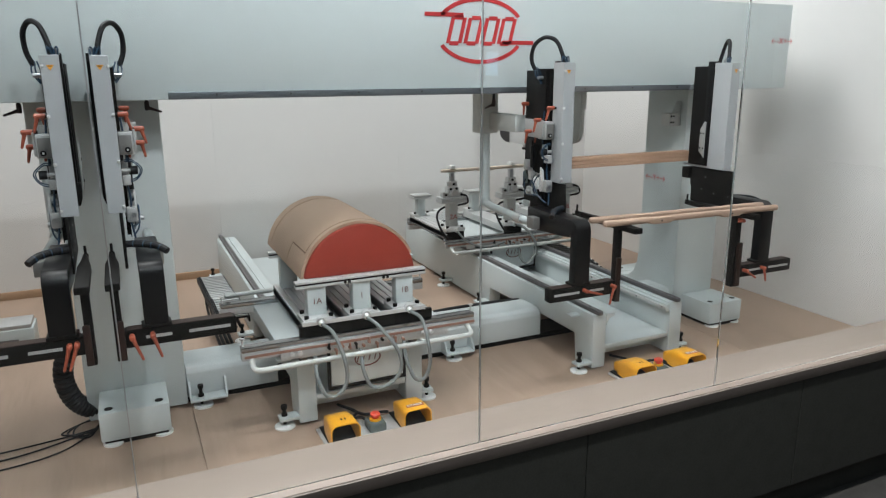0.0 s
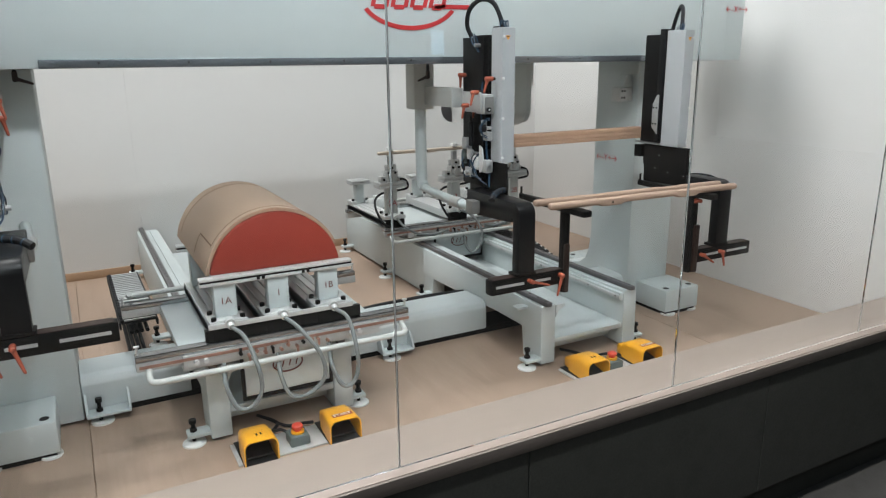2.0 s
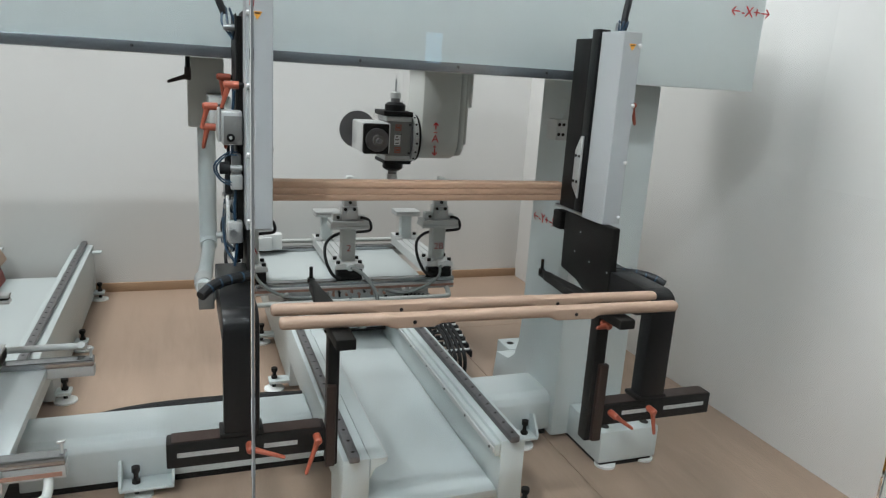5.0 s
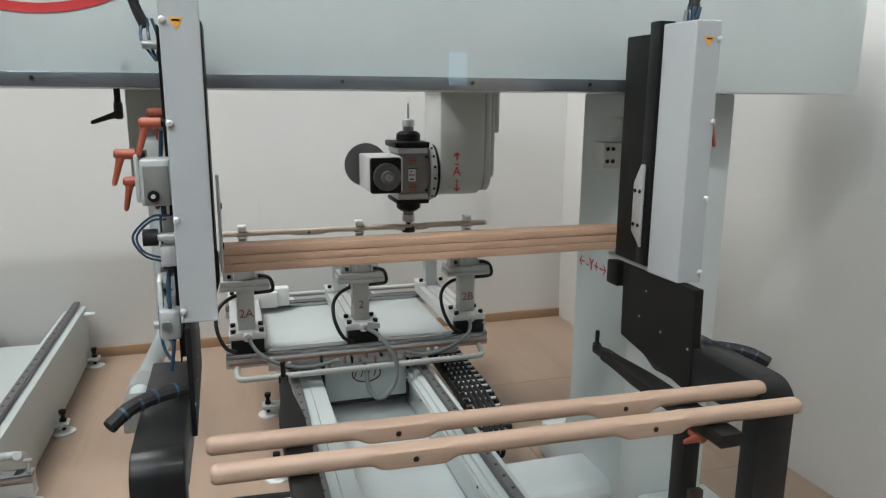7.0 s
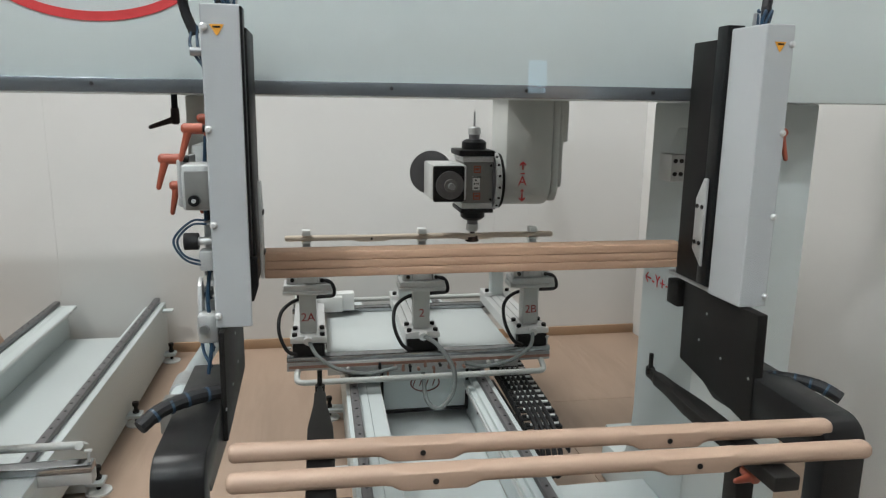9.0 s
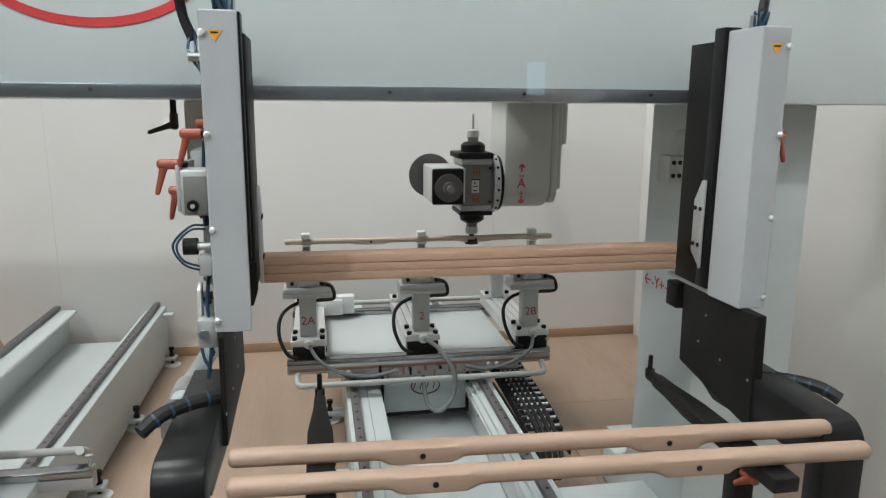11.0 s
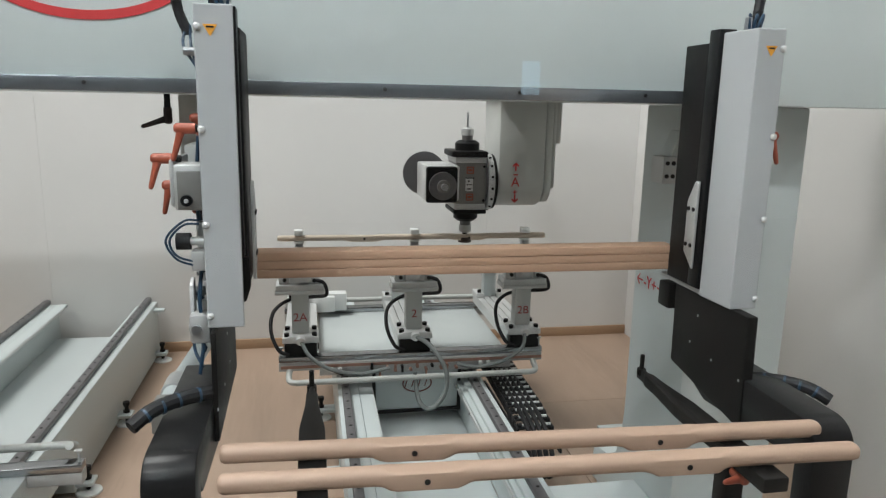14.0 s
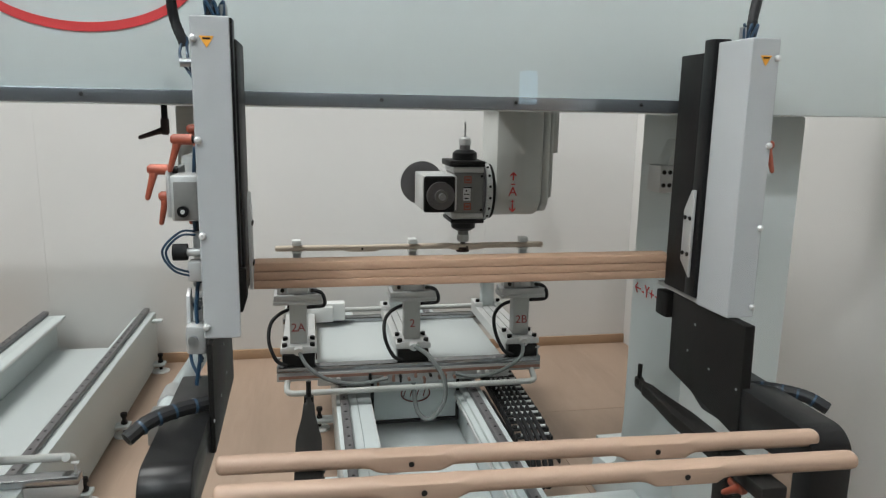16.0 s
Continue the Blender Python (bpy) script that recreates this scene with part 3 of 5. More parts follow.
for zs, d in ((1.102, 1), (0.888, -1)):
    bm = cyl(start(), (0.548, 1.26, zs), (0.548, 1.26, zs + d * 0.024), 0.043, 32)
    cyl(bm, (0.548, 1.26, zs + d * 0.024), (0.548, 1.26, zs + d * 0.034), 0.043, 32, 0.030)
    nose = part("nose", bm, BLACKGLOSS, head, "black spindle nose")
    bm = cyl(start(), (0.548, 1.26, zs + d * 0.034), (0.548, 1.26, zs + d * 0.050), 0.019, 20)
    part("spindle_neck", bm, RAILSTEEL, nose)
    bm = cyl(start(), (0.548, 1.26, zs + d * 0.0502), (0.548, 1.26, zs + d * 0.072), 0.0225, 12)
    cyl(bm, (0.548, 1.26, zs + d * 0.072), (0.548, 1.26, zs + d * 0.077), 0.0205, 12, 0.014)
    part("collet_nut", bm, ALUDULL, nose)
    if d > 0:
        part("drill_bit", cyl(start(), (0.548, 1.26, zs + 0.077), (0.548, 1.26, zs + 0.128), 0.0036, 10), STEEL, nose)
    else:
        bm = cyl(start(), (0.548, 1.26, zs - 0.095), (0.548, 1.26, zs - 0.0772), 0.009, 16)
        cyl(bm, (0.548, 1.26, zs - 0.112), (0.548, 1.26, zs - 0.095), 0.024, 20)
        part("cutter", bm, RUSTY, nose, "brown router cutter")
aside = part("side_spindle", box(start(), 0.380, 0.4955, 1.125, 1.31, 0.940, 1.058, 0.006), ALU, head)
part("front_cap", box(start(), 0.381, 0.4865, 1.105, 1.1245, 0.937, 1.057, 0.009), BLACK, aside, "black front cap")
bm = cyl(start(), (0.435, 1.094, 0.994), (0.435, 1.1045, 0.994), 0.046, 40)
cyl(bm, (0.435, 1.0935, 0.994), (0.435, 1.0939, 0.994), 0.046, 40, 0.040)
part("tool_flange", bm, RAILSTEEL, aside)
bm = cyl(start(), (0.435, 1.078, 0.994), (0.435, 1.0933, 0.994), 0.021, 24)
part("tool_hub", bm, MOTORGREY, aside)
part("tool_stub", cyl(start(), (0.435, 1.058, 0.994), (0.435, 1.0778, 0.994), 0.011, 16), STEEL, aside)
bm = cyl(start(), (0.412, 1.311, 1.012), (0.412, 1.345, 1.012), 0.02, 20)
cyl(bm, (0.412, 1.3452, 1.012), (0.412, 1.3485, 1.012), 0.078, 60)
part("saw_blade", bm, RAILSTEEL, aside, "round dark saw blade")
letters("axis_mark", "A", 0.046, oriented(pose(0.700, 1.1685, 0.998)), REDPRINT, head, "red axis letter")
for z, d in ((1.064, 1), (0.931, -1)):
    bm = prism(start(), [(0.6975, z), (0.7025, z), (0.7025, z - d * 0.026), (0.6975, z - d * 0.026)], "y", 1.1673, 1.1690)
    for w in (-1, 1):
        prism(bm, [(0.700, z + d * 0.003), (0.700, z - d * 0.004), (0.700 + w * 0.010, z - d * 0.013), (0.700 + w * 0.012, z - d * 0.008)], "y", 1.1672, 1.1690)
    part("axis_arrow", bm, REDPRINT, head, "red printed arrow")
part("minus_sign", box(start(), 0.692, 0.708, 1.1673, 1.1690, 1.0225, 1.0265), REDPRINT, head)
bm = box(start(), 0.693, 0.707, 1.1673, 1.1690, 0.9635, 0.9668)
box(bm, 0.6984, 0.7016, 1.1671, 1.1690, 0.9585, 0.9718)
part("plus_sign", bm, REDPRINT, head)

head.location.x -= 0.035

# ---- sliding work tables ----


def table_base(name, dx, dy, label, chain_side):
    e = thing(name, (0.3135 + dx, 1.5 + dy, 0.295), label, "work table")

    def P(n, bm, mat, parent=None, lab=""):
        bmesh.ops.translate(bm, verts=bm.verts, vec=(dx, dy, 0))
        return part(n, bm, mat, parent or e, lab)
    P("carriage", box(start(), 0.062, 0.572, 1.24, 1.76, 0.2955, 0.345, 0.004), PAINT)
    P("apron", box(start(), 0.178, 0.478, 1.222, 1.236, 0.165, 0.345, 0.004), PAINT, lab="grey apron plate with a dull red emblem")
    P("apron_seal", box(box(box(start(), 0.166, 0.1775, 1.224, 1.234, 0.16, 0.345), 0.4785, 0.49, 1.224, 1.234, 0.16, 0.345), 0.166, 0.49, 1.224, 1.234, 0.149, 0.1595), RUBBER)
    bm = start()
    ring(bm, 0.328, 0.262, 0.052, 0.032, 0.005, 1.2200, 1.2218, 0, 359)
    for k in range(4):
        prism(bm, [(0.282 + k * 0.024, 0.250), (0.286 + k * 0.024, 0.250), (0.294 + k * 0.024, 0.276), (0.290 + k * 0.024, 0.276)], "y", 1.2200, 1.2218)
    P("emblem", bm, DULLRED)
    P("plate", box(start(), -0.02, 0.662, 1.20, 1.80, 0.346, 0.372, 0.003), PANPAINT, lab="white painted table plate")
    for y0 in (1.19, 1.765 if dy == 0 else 1.738):
        bm = start()
        box(bm, -0.158, 0.785, y0 - 0.002, y0 + 0.038, 0.3735, 0.394, 0.003)
        rail = P("cross_rail", bm, RAILCHROME, lab="polished dark steel cross rail")
        bm = box(start(), -0.158, -0.0205, y0, y0 + 0.036, 0.342, 0.373, 0.002)
        box(bm, 0.6625, 0.785, y0, y0 + 0.036, 0.342, 0.373, 0.002)
        box(bm, -0.0205, 0.6625, y0 + (-0.012 if y0 < 1.5 else 0.0355), y0 + (-0.0005 if y0 < 1.5 else 0.048), 0.325, 0.373, 0.002)
        P("rail_bar", bm, ALUDULL)
        bm = box(start(), -0.15, 0.78, y0 - 0.0145 if y0 < 1.5 else y0 + 0.049, y0 - 0.0125 if y0 < 1.5 else y0 + 0.051, 0.356, 0.366)
        P("scale_strip", bm, COPPER, lab="tarnished reddish scale strip")
        bm = start()
        for x in (-0.15, 0.777):
            cyl(bm, (x, y0 + 0.017, 0.394), (x, y0 + 0.017, 0.42), 0.004, 8)
            box(bm, x - 0.009, x + 0.009, y0 + 0.012, y0 + 0.022, 0.42, 0.426, 0.001, 1)
        P("stop_screw", bm, ALUDULL)
        s = -1 if y0 < 1.5 else 1
        hz = 0.0 if y0 < 1.5 else 0.082
        yy = y0 + 0.018 + s * 0.074
        ye = y0 + 0.018 + s * 0.02
        bm = tube(start(), [(-0.122, ye, 0.345 + hz), (-0.124, ye + s * 0.02, 0.332 + hz), (-0.120, yy - s * 0.012, 0.323 + hz), (-0.099, yy, 0.321 + hz), (-0.05, yy, 0.321 + hz), (0.3, yy, 0.321 + hz), (0.69, yy, 0.321 + hz), (0.728, yy, 0.321 + hz), (0.748, yy - s * 0.012, 0.323 + hz), (0.752, ye + s * 0.02, 0.332 + hz), (0.750, ye, 0.345 + hz)], 0.0105, 12, 6)
        P("handle_bar", bm, HEADPAINT, lab="bent grey tube bar along the table edge")
    bm = start()
    for x in (0.02, 0.05, 0.55, 0.58):
        cyl(bm, (x, 1.160, 0.349), (x, 1.1775, 0.349), 0.008, 10)
    P("fitting", bm, ALU)
    for k in range(12):
        x = 0.16 + 0.027 * k + 0.008 * math.sin(k * 3.1)
        zf = 0.349 - 0.011 * (k % 2)
        bm = cyl(start(), (x, 1.162, zf), (x, 1.1775, zf), 0.0058, 8)
        if k % 3 == 0:
            cyl(bm, (x, 1.165, zf), (x, 1.165, zf + 0.02), 0.0045, 8)
        elif k % 3 == 1:
            cyl(bm, (x, 1.165, zf), (x, 1.160, zf - 0.018), 0.0042, 8)
        P("air_fitting", bm, COPPER if k % 4 else BLACKGLOSS)
    # energy chain beside the bed
    if chain_side:
        cx = 0.676 if chain_side > 0 else -0.098
        bm = start()
        link_mesh = start()
        for k in range(24):
            y = 1.78 - k * 0.041 if chain_side > 0 else 1.83 + k * 0.036
            if chain_side < 0:
                zz_up = 0.03
            else:
                zz_up = 0.0
            zz = 0.262 - 0.0016 * k * (k > 8) - (0.0012 * (k - 17) ** 2 if k > 17 and chain_side > 0 else 0) + zz_up
            half = 0.060 if chain_side > 0 else 0.068
            for s in (-1, 1):
                box(bm, cx + s * half - 0.004, cx + s * half + 0.004, y - 0.022, y + 0.022, zz - 0.018, zz + 0.012, 0.003, 1)
            box(bm, cx - half + 0.0042, cx + half - 0.0042, y - 0.014, y + 0.008, zz + 0.002, zz + 0.009, 0.002, 1)
            cyl(link_mesh, (cx - half + 0.016, y - 0.003, zz + 0.0130), (cx + half - 0.004, y - 0.003, zz + 0.0130), 0.0046, 8)
            cyl(bm, (cx - half + 0.002, y - 0.003, zz + 0.0130), (cx - half + 0.0158, y - 0.003, zz + 0.0130), 0.0075, 8)
        P("chain_links", bm, RUBBER, lab="black plastic energy chain")
        P("chain_bars", link_mesh, ALU if chain_side > 0 else ALUDULL, lab="pale rods across the chain links")
        bm = start()
        for o in (-0.03, -0.012, 0.008, 0.028):
            run = [(1.79, 0.256), (1.3, 0.254), (0.95, 0.235), (0.83, 0.19), (0.80, 0.13), (0.86, 0.07), (1.2, 0.05), (1.7, 0.05)]
            if chain_side < 0:
                run = [(1.82, 0.256), (2.2, 0.254), (2.48, 0.235), (2.66, 0.19), (2.70, 0.13), (2.64, 0.07), (2.3, 0.05), (1.9, 0.05)]
            tube(bm, [(cx + o, yy, zz) for yy, zz in run], 0.008, 8, 6)
        P("chain_cable", bm, RUBBER)
    return e, P


def support(P, x, y0, y1, tall):
    """A slotted profile across the table with a post at its front."""
    bm = start()
    for k in range(4):
        box(bm, x - 0.058 + k * 0.030, x - 0.058 + k * 0.030 + 0.026, y0 + 0.01, y1, 0.3955, 0.436, 0.0015, 1)
    box(bm, x - 0.058, x + 0.058, y0 + 0.012, y1 - 0.002, 0.3952, 0.425)
    prof = P("slotted_profile", bm, ALU, lab="slotted aluminium profile")
    box_b = box(start(), x - 0.055, x + 0.055, y0 - 0.022, y0 + 0.0095, 0.388, 0.434, 0.003)
    P("sensor_block", box_b, BLACK)
    bm = prism(start(), [(x - 0.062, 0.4365), (x + 0.062, 0.4365), (x + 0.062, 0.456), (x + 0.03, 0.462), (x - 0.03, 0.462), (x - 0.062, 0.456)], "y", y0 - 0.02, y0 + 0.09, 0.002)
    P("foot_plate", bm, ALU)
    bm = start()
    for s in (-1, 1):
        for yy in (y0 - 0.004, y0 + 0.07):
            cyl(bm, (x + s * 0.047, yy, 0.456), (x + s * 0.047, yy, 0.470), 0.009, 12)
    P("bolt", bm, BLACK)
    return prof


def flexible(P, pts, r, mat, name="hose", lab=""):
    return P(name, tube(start(), pts, r, 8, 6), mat, lab=lab)


# the table that carries a long shaped stick
table_b, P = table_base("work_table", 0.0, 0.0, "grey sliding work table with three clamping posts", 1)
for x, tag in ((-0.083, "2A"), (0.3165, "2"), (0.7205, "2B")):
    y0 = 1.225
    support(P, x, y0, 1.80, 0.15)
    post = P("post", box(start(), x - 0.029, x + 0.029, y0 + 0.012, y0 + 0.068, 0.4625, 0.605, 0.003), HEADPAINT, lab="grey square clamp post")
    letters("post_mark", tag, 0.042, oriented(pose(x, y0 + 0.0112, 0.52)), MARKRED, table_b, "red letters on the post")
    bm = box(start(), x - 0.083, x + 0.083, y0 - 0.005, y0 + 0.085, 0.6055, 0.618, 0.002)
    box(bm, x - 0.083, x + 0.083, y0 + 0.0, y0 + 0.08, 0.6183, 0.624)
    box(bm, x - 0.080, x + 0.080, y0 - 0.003, y0 + 0.083, 0.6243, 0.640, 0.002)
    P("clamp_plate", bm, ALUDULL)
    bm = box(start(), x - 0.034, x + 0.036, y0 + 0.01, y0 + 0.06, 0.6405, 0.70, 0.003)
    box(bm, x - 0.026, x + 0.03, y0 + 0.018, y0 + 0.055, 0.7005, 0.732, 0.003)
    box(bm, x - 0.07, x - 0.036, y0 + 0.012, y0 + 0.05, 0.6405, 0.672, 0.003)
    box(bm, x + 0.038, x + 0.066, y0 + 0.012, y0 + 0.05, 0.6405, 0.662, 0.003)
    cyl(bm, (x, y0 - 0.006, 0.667), (x, y0 + 0.0095, 0.667), 0.018, 20)
    P("clamp_body", bm, ALUDULL, lab="cast clamp body with small cylinders")
    bm = start()
    for sx, sz in ((-0.05, 0.656), (0.05, 0.653), (0.018, 0.69), (-0.02, 0.69), (0.0, 0.718)):
        cyl(bm, (x + sx, y0 + 0.004, sz), (x + sx, y0 + 0.0115, sz), 0.007, 10)
    P("clamp_screw", bm, BLACK)
    P("clamp_rod", box(start(), x - 0.012, x + 0.014, y0 + 0.022, y0 + 0.05, 0.7325, 0.780, 0.002), STEEL)
    # bright steel jaws; their white glare is put into the colour
    P("clamp_jaw", box(box(start(), x - 0.016, x + 0.018, y0 + 0.02, y0 + 0.07, 0.7805, 0.7865, 0.001), x - 0.015, x + 0.015, y0 + 0.015, y0 + 0.05, 0.8075, 0.826, 0.003), WHITEPLASTIC_AND_GLARE)
    P("clamp_arm", box(start(), x - 0.008, x + 0.008, y0 + 0.055, y0 + 0.07, 0.787, 0.815, 0.002), ALU)
    # rear post with a flat head
    P("rear_post", box(start(), x - 0.026, x + 0.026, 1.73, 1.78, 0.4365, 0.555, 0.003), PAINT)
    bm = box(start(), x - 0.062, x + 0.062, 1.705, 1.80, 0.5555, 0.567, 0.002)
    box(bm, x - 0.062, x + 0.062, 1.705, 1.80, 0.5705, 0.580, 0.002)
    box(bm, x - 0.058, x + 0.058, 1.71, 1.795, 0.5672, 0.5703)
    P("rear_head", bm, ALUDULL)
    for sx in (-0.062, 0.027):
        P("rear_foot", box(start(), x + sx, x + sx + 0.035, 1.71, 1.798, 0.4365, 0.454, 0.002), ALU)
    bm = start()
    for sx in (-1, 1):
        cyl(bm, (x + sx * 0.045, 1.735, 0.4535), (x + sx * 0.045, 1.735, 0.466), 0.009, 12)
    P("bolt", bm, BLACK)
    flexible(P, [(x + 0.04, 1.245, 0.655), (x + 0.082, 1.235, 0.642), (x + 0.09, 1.235, 0.60), (x + 0.05, 1.305, 0.575), (x - 0.035, 1.312, 0.565), (x - 0.09, 1.275, 0.535), (x - 0.10, 1.225, 0.48), (x - 0.075, 1.195, 0.42), (x - 0.04, 1.193, 0.40)], 0.0066, RUBBER, lab="thin black air hose")
flexible(P, [(-0.083, 1.20, 0.45), (-0.05, 1.165, 0.40), (0.02, 1.155, 0.355), (0.12, 1.155, 0.335), (0.22, 1.155, 0.352)], 0.0068, CLEARTUBE, lab="clear plastic hose")
flexible(P, [(0.3165, 1.20, 0.45), (0.365, 1.15, 0.425), (0.412, 1.11, 0.35), (0.408, 1.10, 0.27), (0.360, 1.10, 0.215), (0.318, 1.11, 0.245), (0.308, 1.14, 0.335)], 0.0082, CLEARTUBE, lab="looped clear plastic hose")
flexible(P, [(0.7205, 1.20, 0.45), (0.70, 1.165, 0.40), (0.62, 1.155, 0.355), (0.53, 1.155, 0.34), (0.46, 1.155, 0.356)], 0.0068, CLEARTUBE, lab="clear plastic hose")
flexible(P, [(-0.09, 1.30, 0.372), (0.0, 1.29, 0.33), (0.04, 1.17, 0.338), (0.09, 1.165, 0.335)], 0.006, RUBBER)
bm = start()
for x in (-0.083, 0.3165, 0.7205):
    cyl(bm, (x, 1.190, 0.447), (x, 1.206, 0.452), 0.016, 16)
P("hose_socket", bm, ALU)
bm = start()
for p in ((0.0, 1.70, 0.44), (0.05, 1.72, 0.45)):
    box(bm, p[0] - 0.04, p[0] + 0.05, p[1], p[1] + 0.05, 0.3955, p[2] + 0.02, 0.003)
P("valve_block", bm, WHITEPLASTIC_AND_GLARE, lab="white valve block")

table_b.location.x += 0.014

# long shaped stick held by the three clamps
def shaped_stick(name, x0, x1, y, z, w, h, mat, label, group="", flats=(0.31, 0.70), sag=0.0, tilt=0.0):
    """A rounded bar with two flat swellings."""
    bm = start()
    n, seg = 90, 16
    rings = []
    tip = (0.0, 0.0006, 0.0018, 0.0036, 0.006, 0.0088)
    for f in (*tip, *(i / n for i in range(1, n)), *(1 - q for q in reversed(tip))):
        x = x0 + (x1 - x0) * f
        near = min(abs(f - q) for q in flats)
        flat = 1.0 if near < 0.048 else max(0.0, 1 - (near - 0.048) / 0.024)
        flat = flat * flat * (3 - 2 * flat)
        near_end = min(1.0, min(f, 1 - f) / 0.0105)
        endr = 0.42 + 0.58 * math.sqrt(1 - (1 - near_end) ** 2)
        drop = -0.17 * h * flat
        row = []
        for k in range(seg):
            a = 2 * math.pi * (k + 0.5) / seg
            c, s = math.cos(a), math.sin(a)
            power = 0.85 - 0.6 * flat
            ry = (abs(c) ** power) * (1 if c > 0 else -1) * w / 2 * (1 + 0.10 * flat)
            rz = (abs(s) ** power) * (1 if s > 0 else -1) * h / 2 * (1 + 0.05 * flat)
            row.append(bm.verts.new((x, y + ry * endr + tilt * (x - x0), z + rz * endr + drop * flat + sag * math.sin(math.pi * f))))
        rings.append(row)
    for a, b in zip(rings, rings[1:]):
        for k in range(seg):
            bm.faces.new((a[k], a[(k + 1) % seg], b[(k + 1) % seg], b[k]))
    bm.faces.new(rings[0][::-1])
    bm.faces.new(rings[-1])
    e = thing(name, ((x0 + x1) / 2, y, z - h / 2), label, "wooden stick", group)
    part("bar", bm, mat, e)
    for q in flats:
        x = x0 + (x1 - x0) * q
        # the bore's dark inside is a black disc on the face
        part("bore", cyl(start(), (x, y - w / 2 - 0.0022 + tilt * (x - x0), z - 0.17 * h), (x, y - w / 2 + 0.004 + tilt * (x - x0), z - 0.17 * h), 0.0042, 12), BLACK, e, "black disc painted in for a drilled hole's dark inside")
    return e


shaped_stick("wooden_stick", -0.141, 0.811, 1.258, 0.797, 0.026, 0.020, PALEWOOD, "pale shaped wooden stick held in three clamps")

# the table that carries the curved panel
DX, DY = -1.362, -1.222
table_a, P = table_base("work_table", DX, DY, "grey sliding work table carrying a vacuum jig on posts", -1)
for x, tag in ((0.14, "1A"), (0.318, "1"), (0.496, "1B")):
    y0 = 1.225
    support(P, x, y0, 1.80, 0.15)
    P("post", box(start(), x - 0.036, x + 0.036, y0 + 0.012, y0 + 0.06, 0.4625, 0.574, 0.003), PAINT, lab="grey jig post")
    letters("post_mark", tag, 0.033, oriented(pose(x + DX, y0 + DY + 0.0112, 0.517)), DULLRED, table_a, "dark red letters on the post")
    P("rear_post", box(start(), x - 0.036, x + 0.036, 1.72, 1.77, 0.4365, 0.574, 0.003), PAINT)
    P("hose_socket", cyl(cyl(start(), (x, 1.19, 0.452), (x, 1.205, 0.456), 0.017, 16), (x, 1.176, 0.444), (x, 1.19, 0.452), 0.011, 12), ALU)
P("sensor_strip", box(start(), 0.06, 0.60, 1.2045, 1.222, 0.3955, 0.4345), BLACK)
P("manifold", box(start(), 0.07, 0.57, 1.196, 1.2025, 0.437, 0.455, 0.002), ALU)
for x, far in ((0.14, 0.10), (0.318, 0.16), (0.496, 0.07)):
    flexible(P, [(x, 1.18, 0.445), (x + 0.03, 1.13, 0.42), (x + far * 0.55, 1.085, 0.33), (x + far * 0.62, 1.09, 0.24), (x + far * 0.25, 1.09, 0.19), (x - 0.02, 1.09, 0.20), (x - 0.045, 1.11, 0.27), (x - 0.04, 1.15, 0.335)], 0.0075, CLEARTUBE, lab="looped clear vacuum hose")
for y in (1.228, 1.735):
    bm = box(start(), 0.06, 0.585, y, y + 0.035, 0.5745, 0.585, 0.002)
    box(bm, 0.06, 0.585, y, y + 0.035, 0.5922, 0.601, 0.002)
    rail = P("jig_rail", bm, ALU, lab="slotted aluminium jig rail")
    # inset layer coloured black for the shade inside the rail's slot
    P("rail_slot", box(start(), 0.062, 0.583, y + 0.004, y + 0.031, 0.5852, 0.592), BLACK, rail)
bm = start()
for x in (0.245, 0.262, 0.40, 0.417):
    box(bm, x, x + 0.010, 1.222, 1.2275, 0.578, 0.590, 0.001, 1)
P("jig_clip", bm, BLACK)


def arc_strip(bm, cx, cz, r0, r1, y0, y1, a0, a1, n=36):
    rows = []
    for i in range(n + 1):
        a = radians(a0 + (a1 - a0) * i / n)
        c, s = math.cos(a), math.sin(a)
        rows.append([bm.verts.new((cx + r * c, y, cz + r * s)) for r, y in ((r0, y0), (r1, y0), (r1, y1), (r0, y1))])
    for p, q in zip(rows, rows[1:]):
        for k in range(4):
            bm.faces.new((p[k], p[(k + 1) % 4], q[(k + 1) % 4], q[k]))
    bm.faces.new(rows[0])
    bm.faces.new(rows[-1])
    return bm


jig = thing("curved_jig", (-1.02, 0.4, 0.6015), "red-painted half-round jig block lying on rails", "jig")
CXJ, CZJ, RJ = -1.034, 0.565, 0.226
pts = [(CXJ + RJ * math.cos(radians(a)), CZJ + RJ * math.sin(radians(a))) for a in range(9, 172, 6)]
part("block", prism(start(), pts, "y", 0.045, 0.66, 0.003), REDPAINT, jig, "dull red half-round block")
panel = thing("bent_plywood", (-1.02, 0.4, 0.62), "bent plywood panel vaulted over the red jig", "plywood")
part("shell", arc_strip(start(), CXJ, CZJ, RJ + 0.0015, RJ + 0.013, 0.062, 0.70, 22, 172), PLY, panel, "curved tan plywood shell")
bm = start()
arc_strip(bm, CXJ, CZJ, RJ + 0.0125, RJ + 0.0138, 0.095, 0.099, 40, 150)
arc_strip(bm, CXJ, CZJ, RJ + 0.0125, RJ + 0.0138, 0.62, 0.624, 70, 165)
arc_strip(bm, CXJ, CZJ, RJ + 0.0125, RJ + 0.0138, 0.30, 0.304, 148, 166)
arc_strip(bm, CXJ, CZJ, RJ + 0.0125, RJ + 0.0138, 0.10, 0.304, 148, 149.2, 4)
part("groove", bm, PLYEDGE, panel, "dark milled line in the plywood")

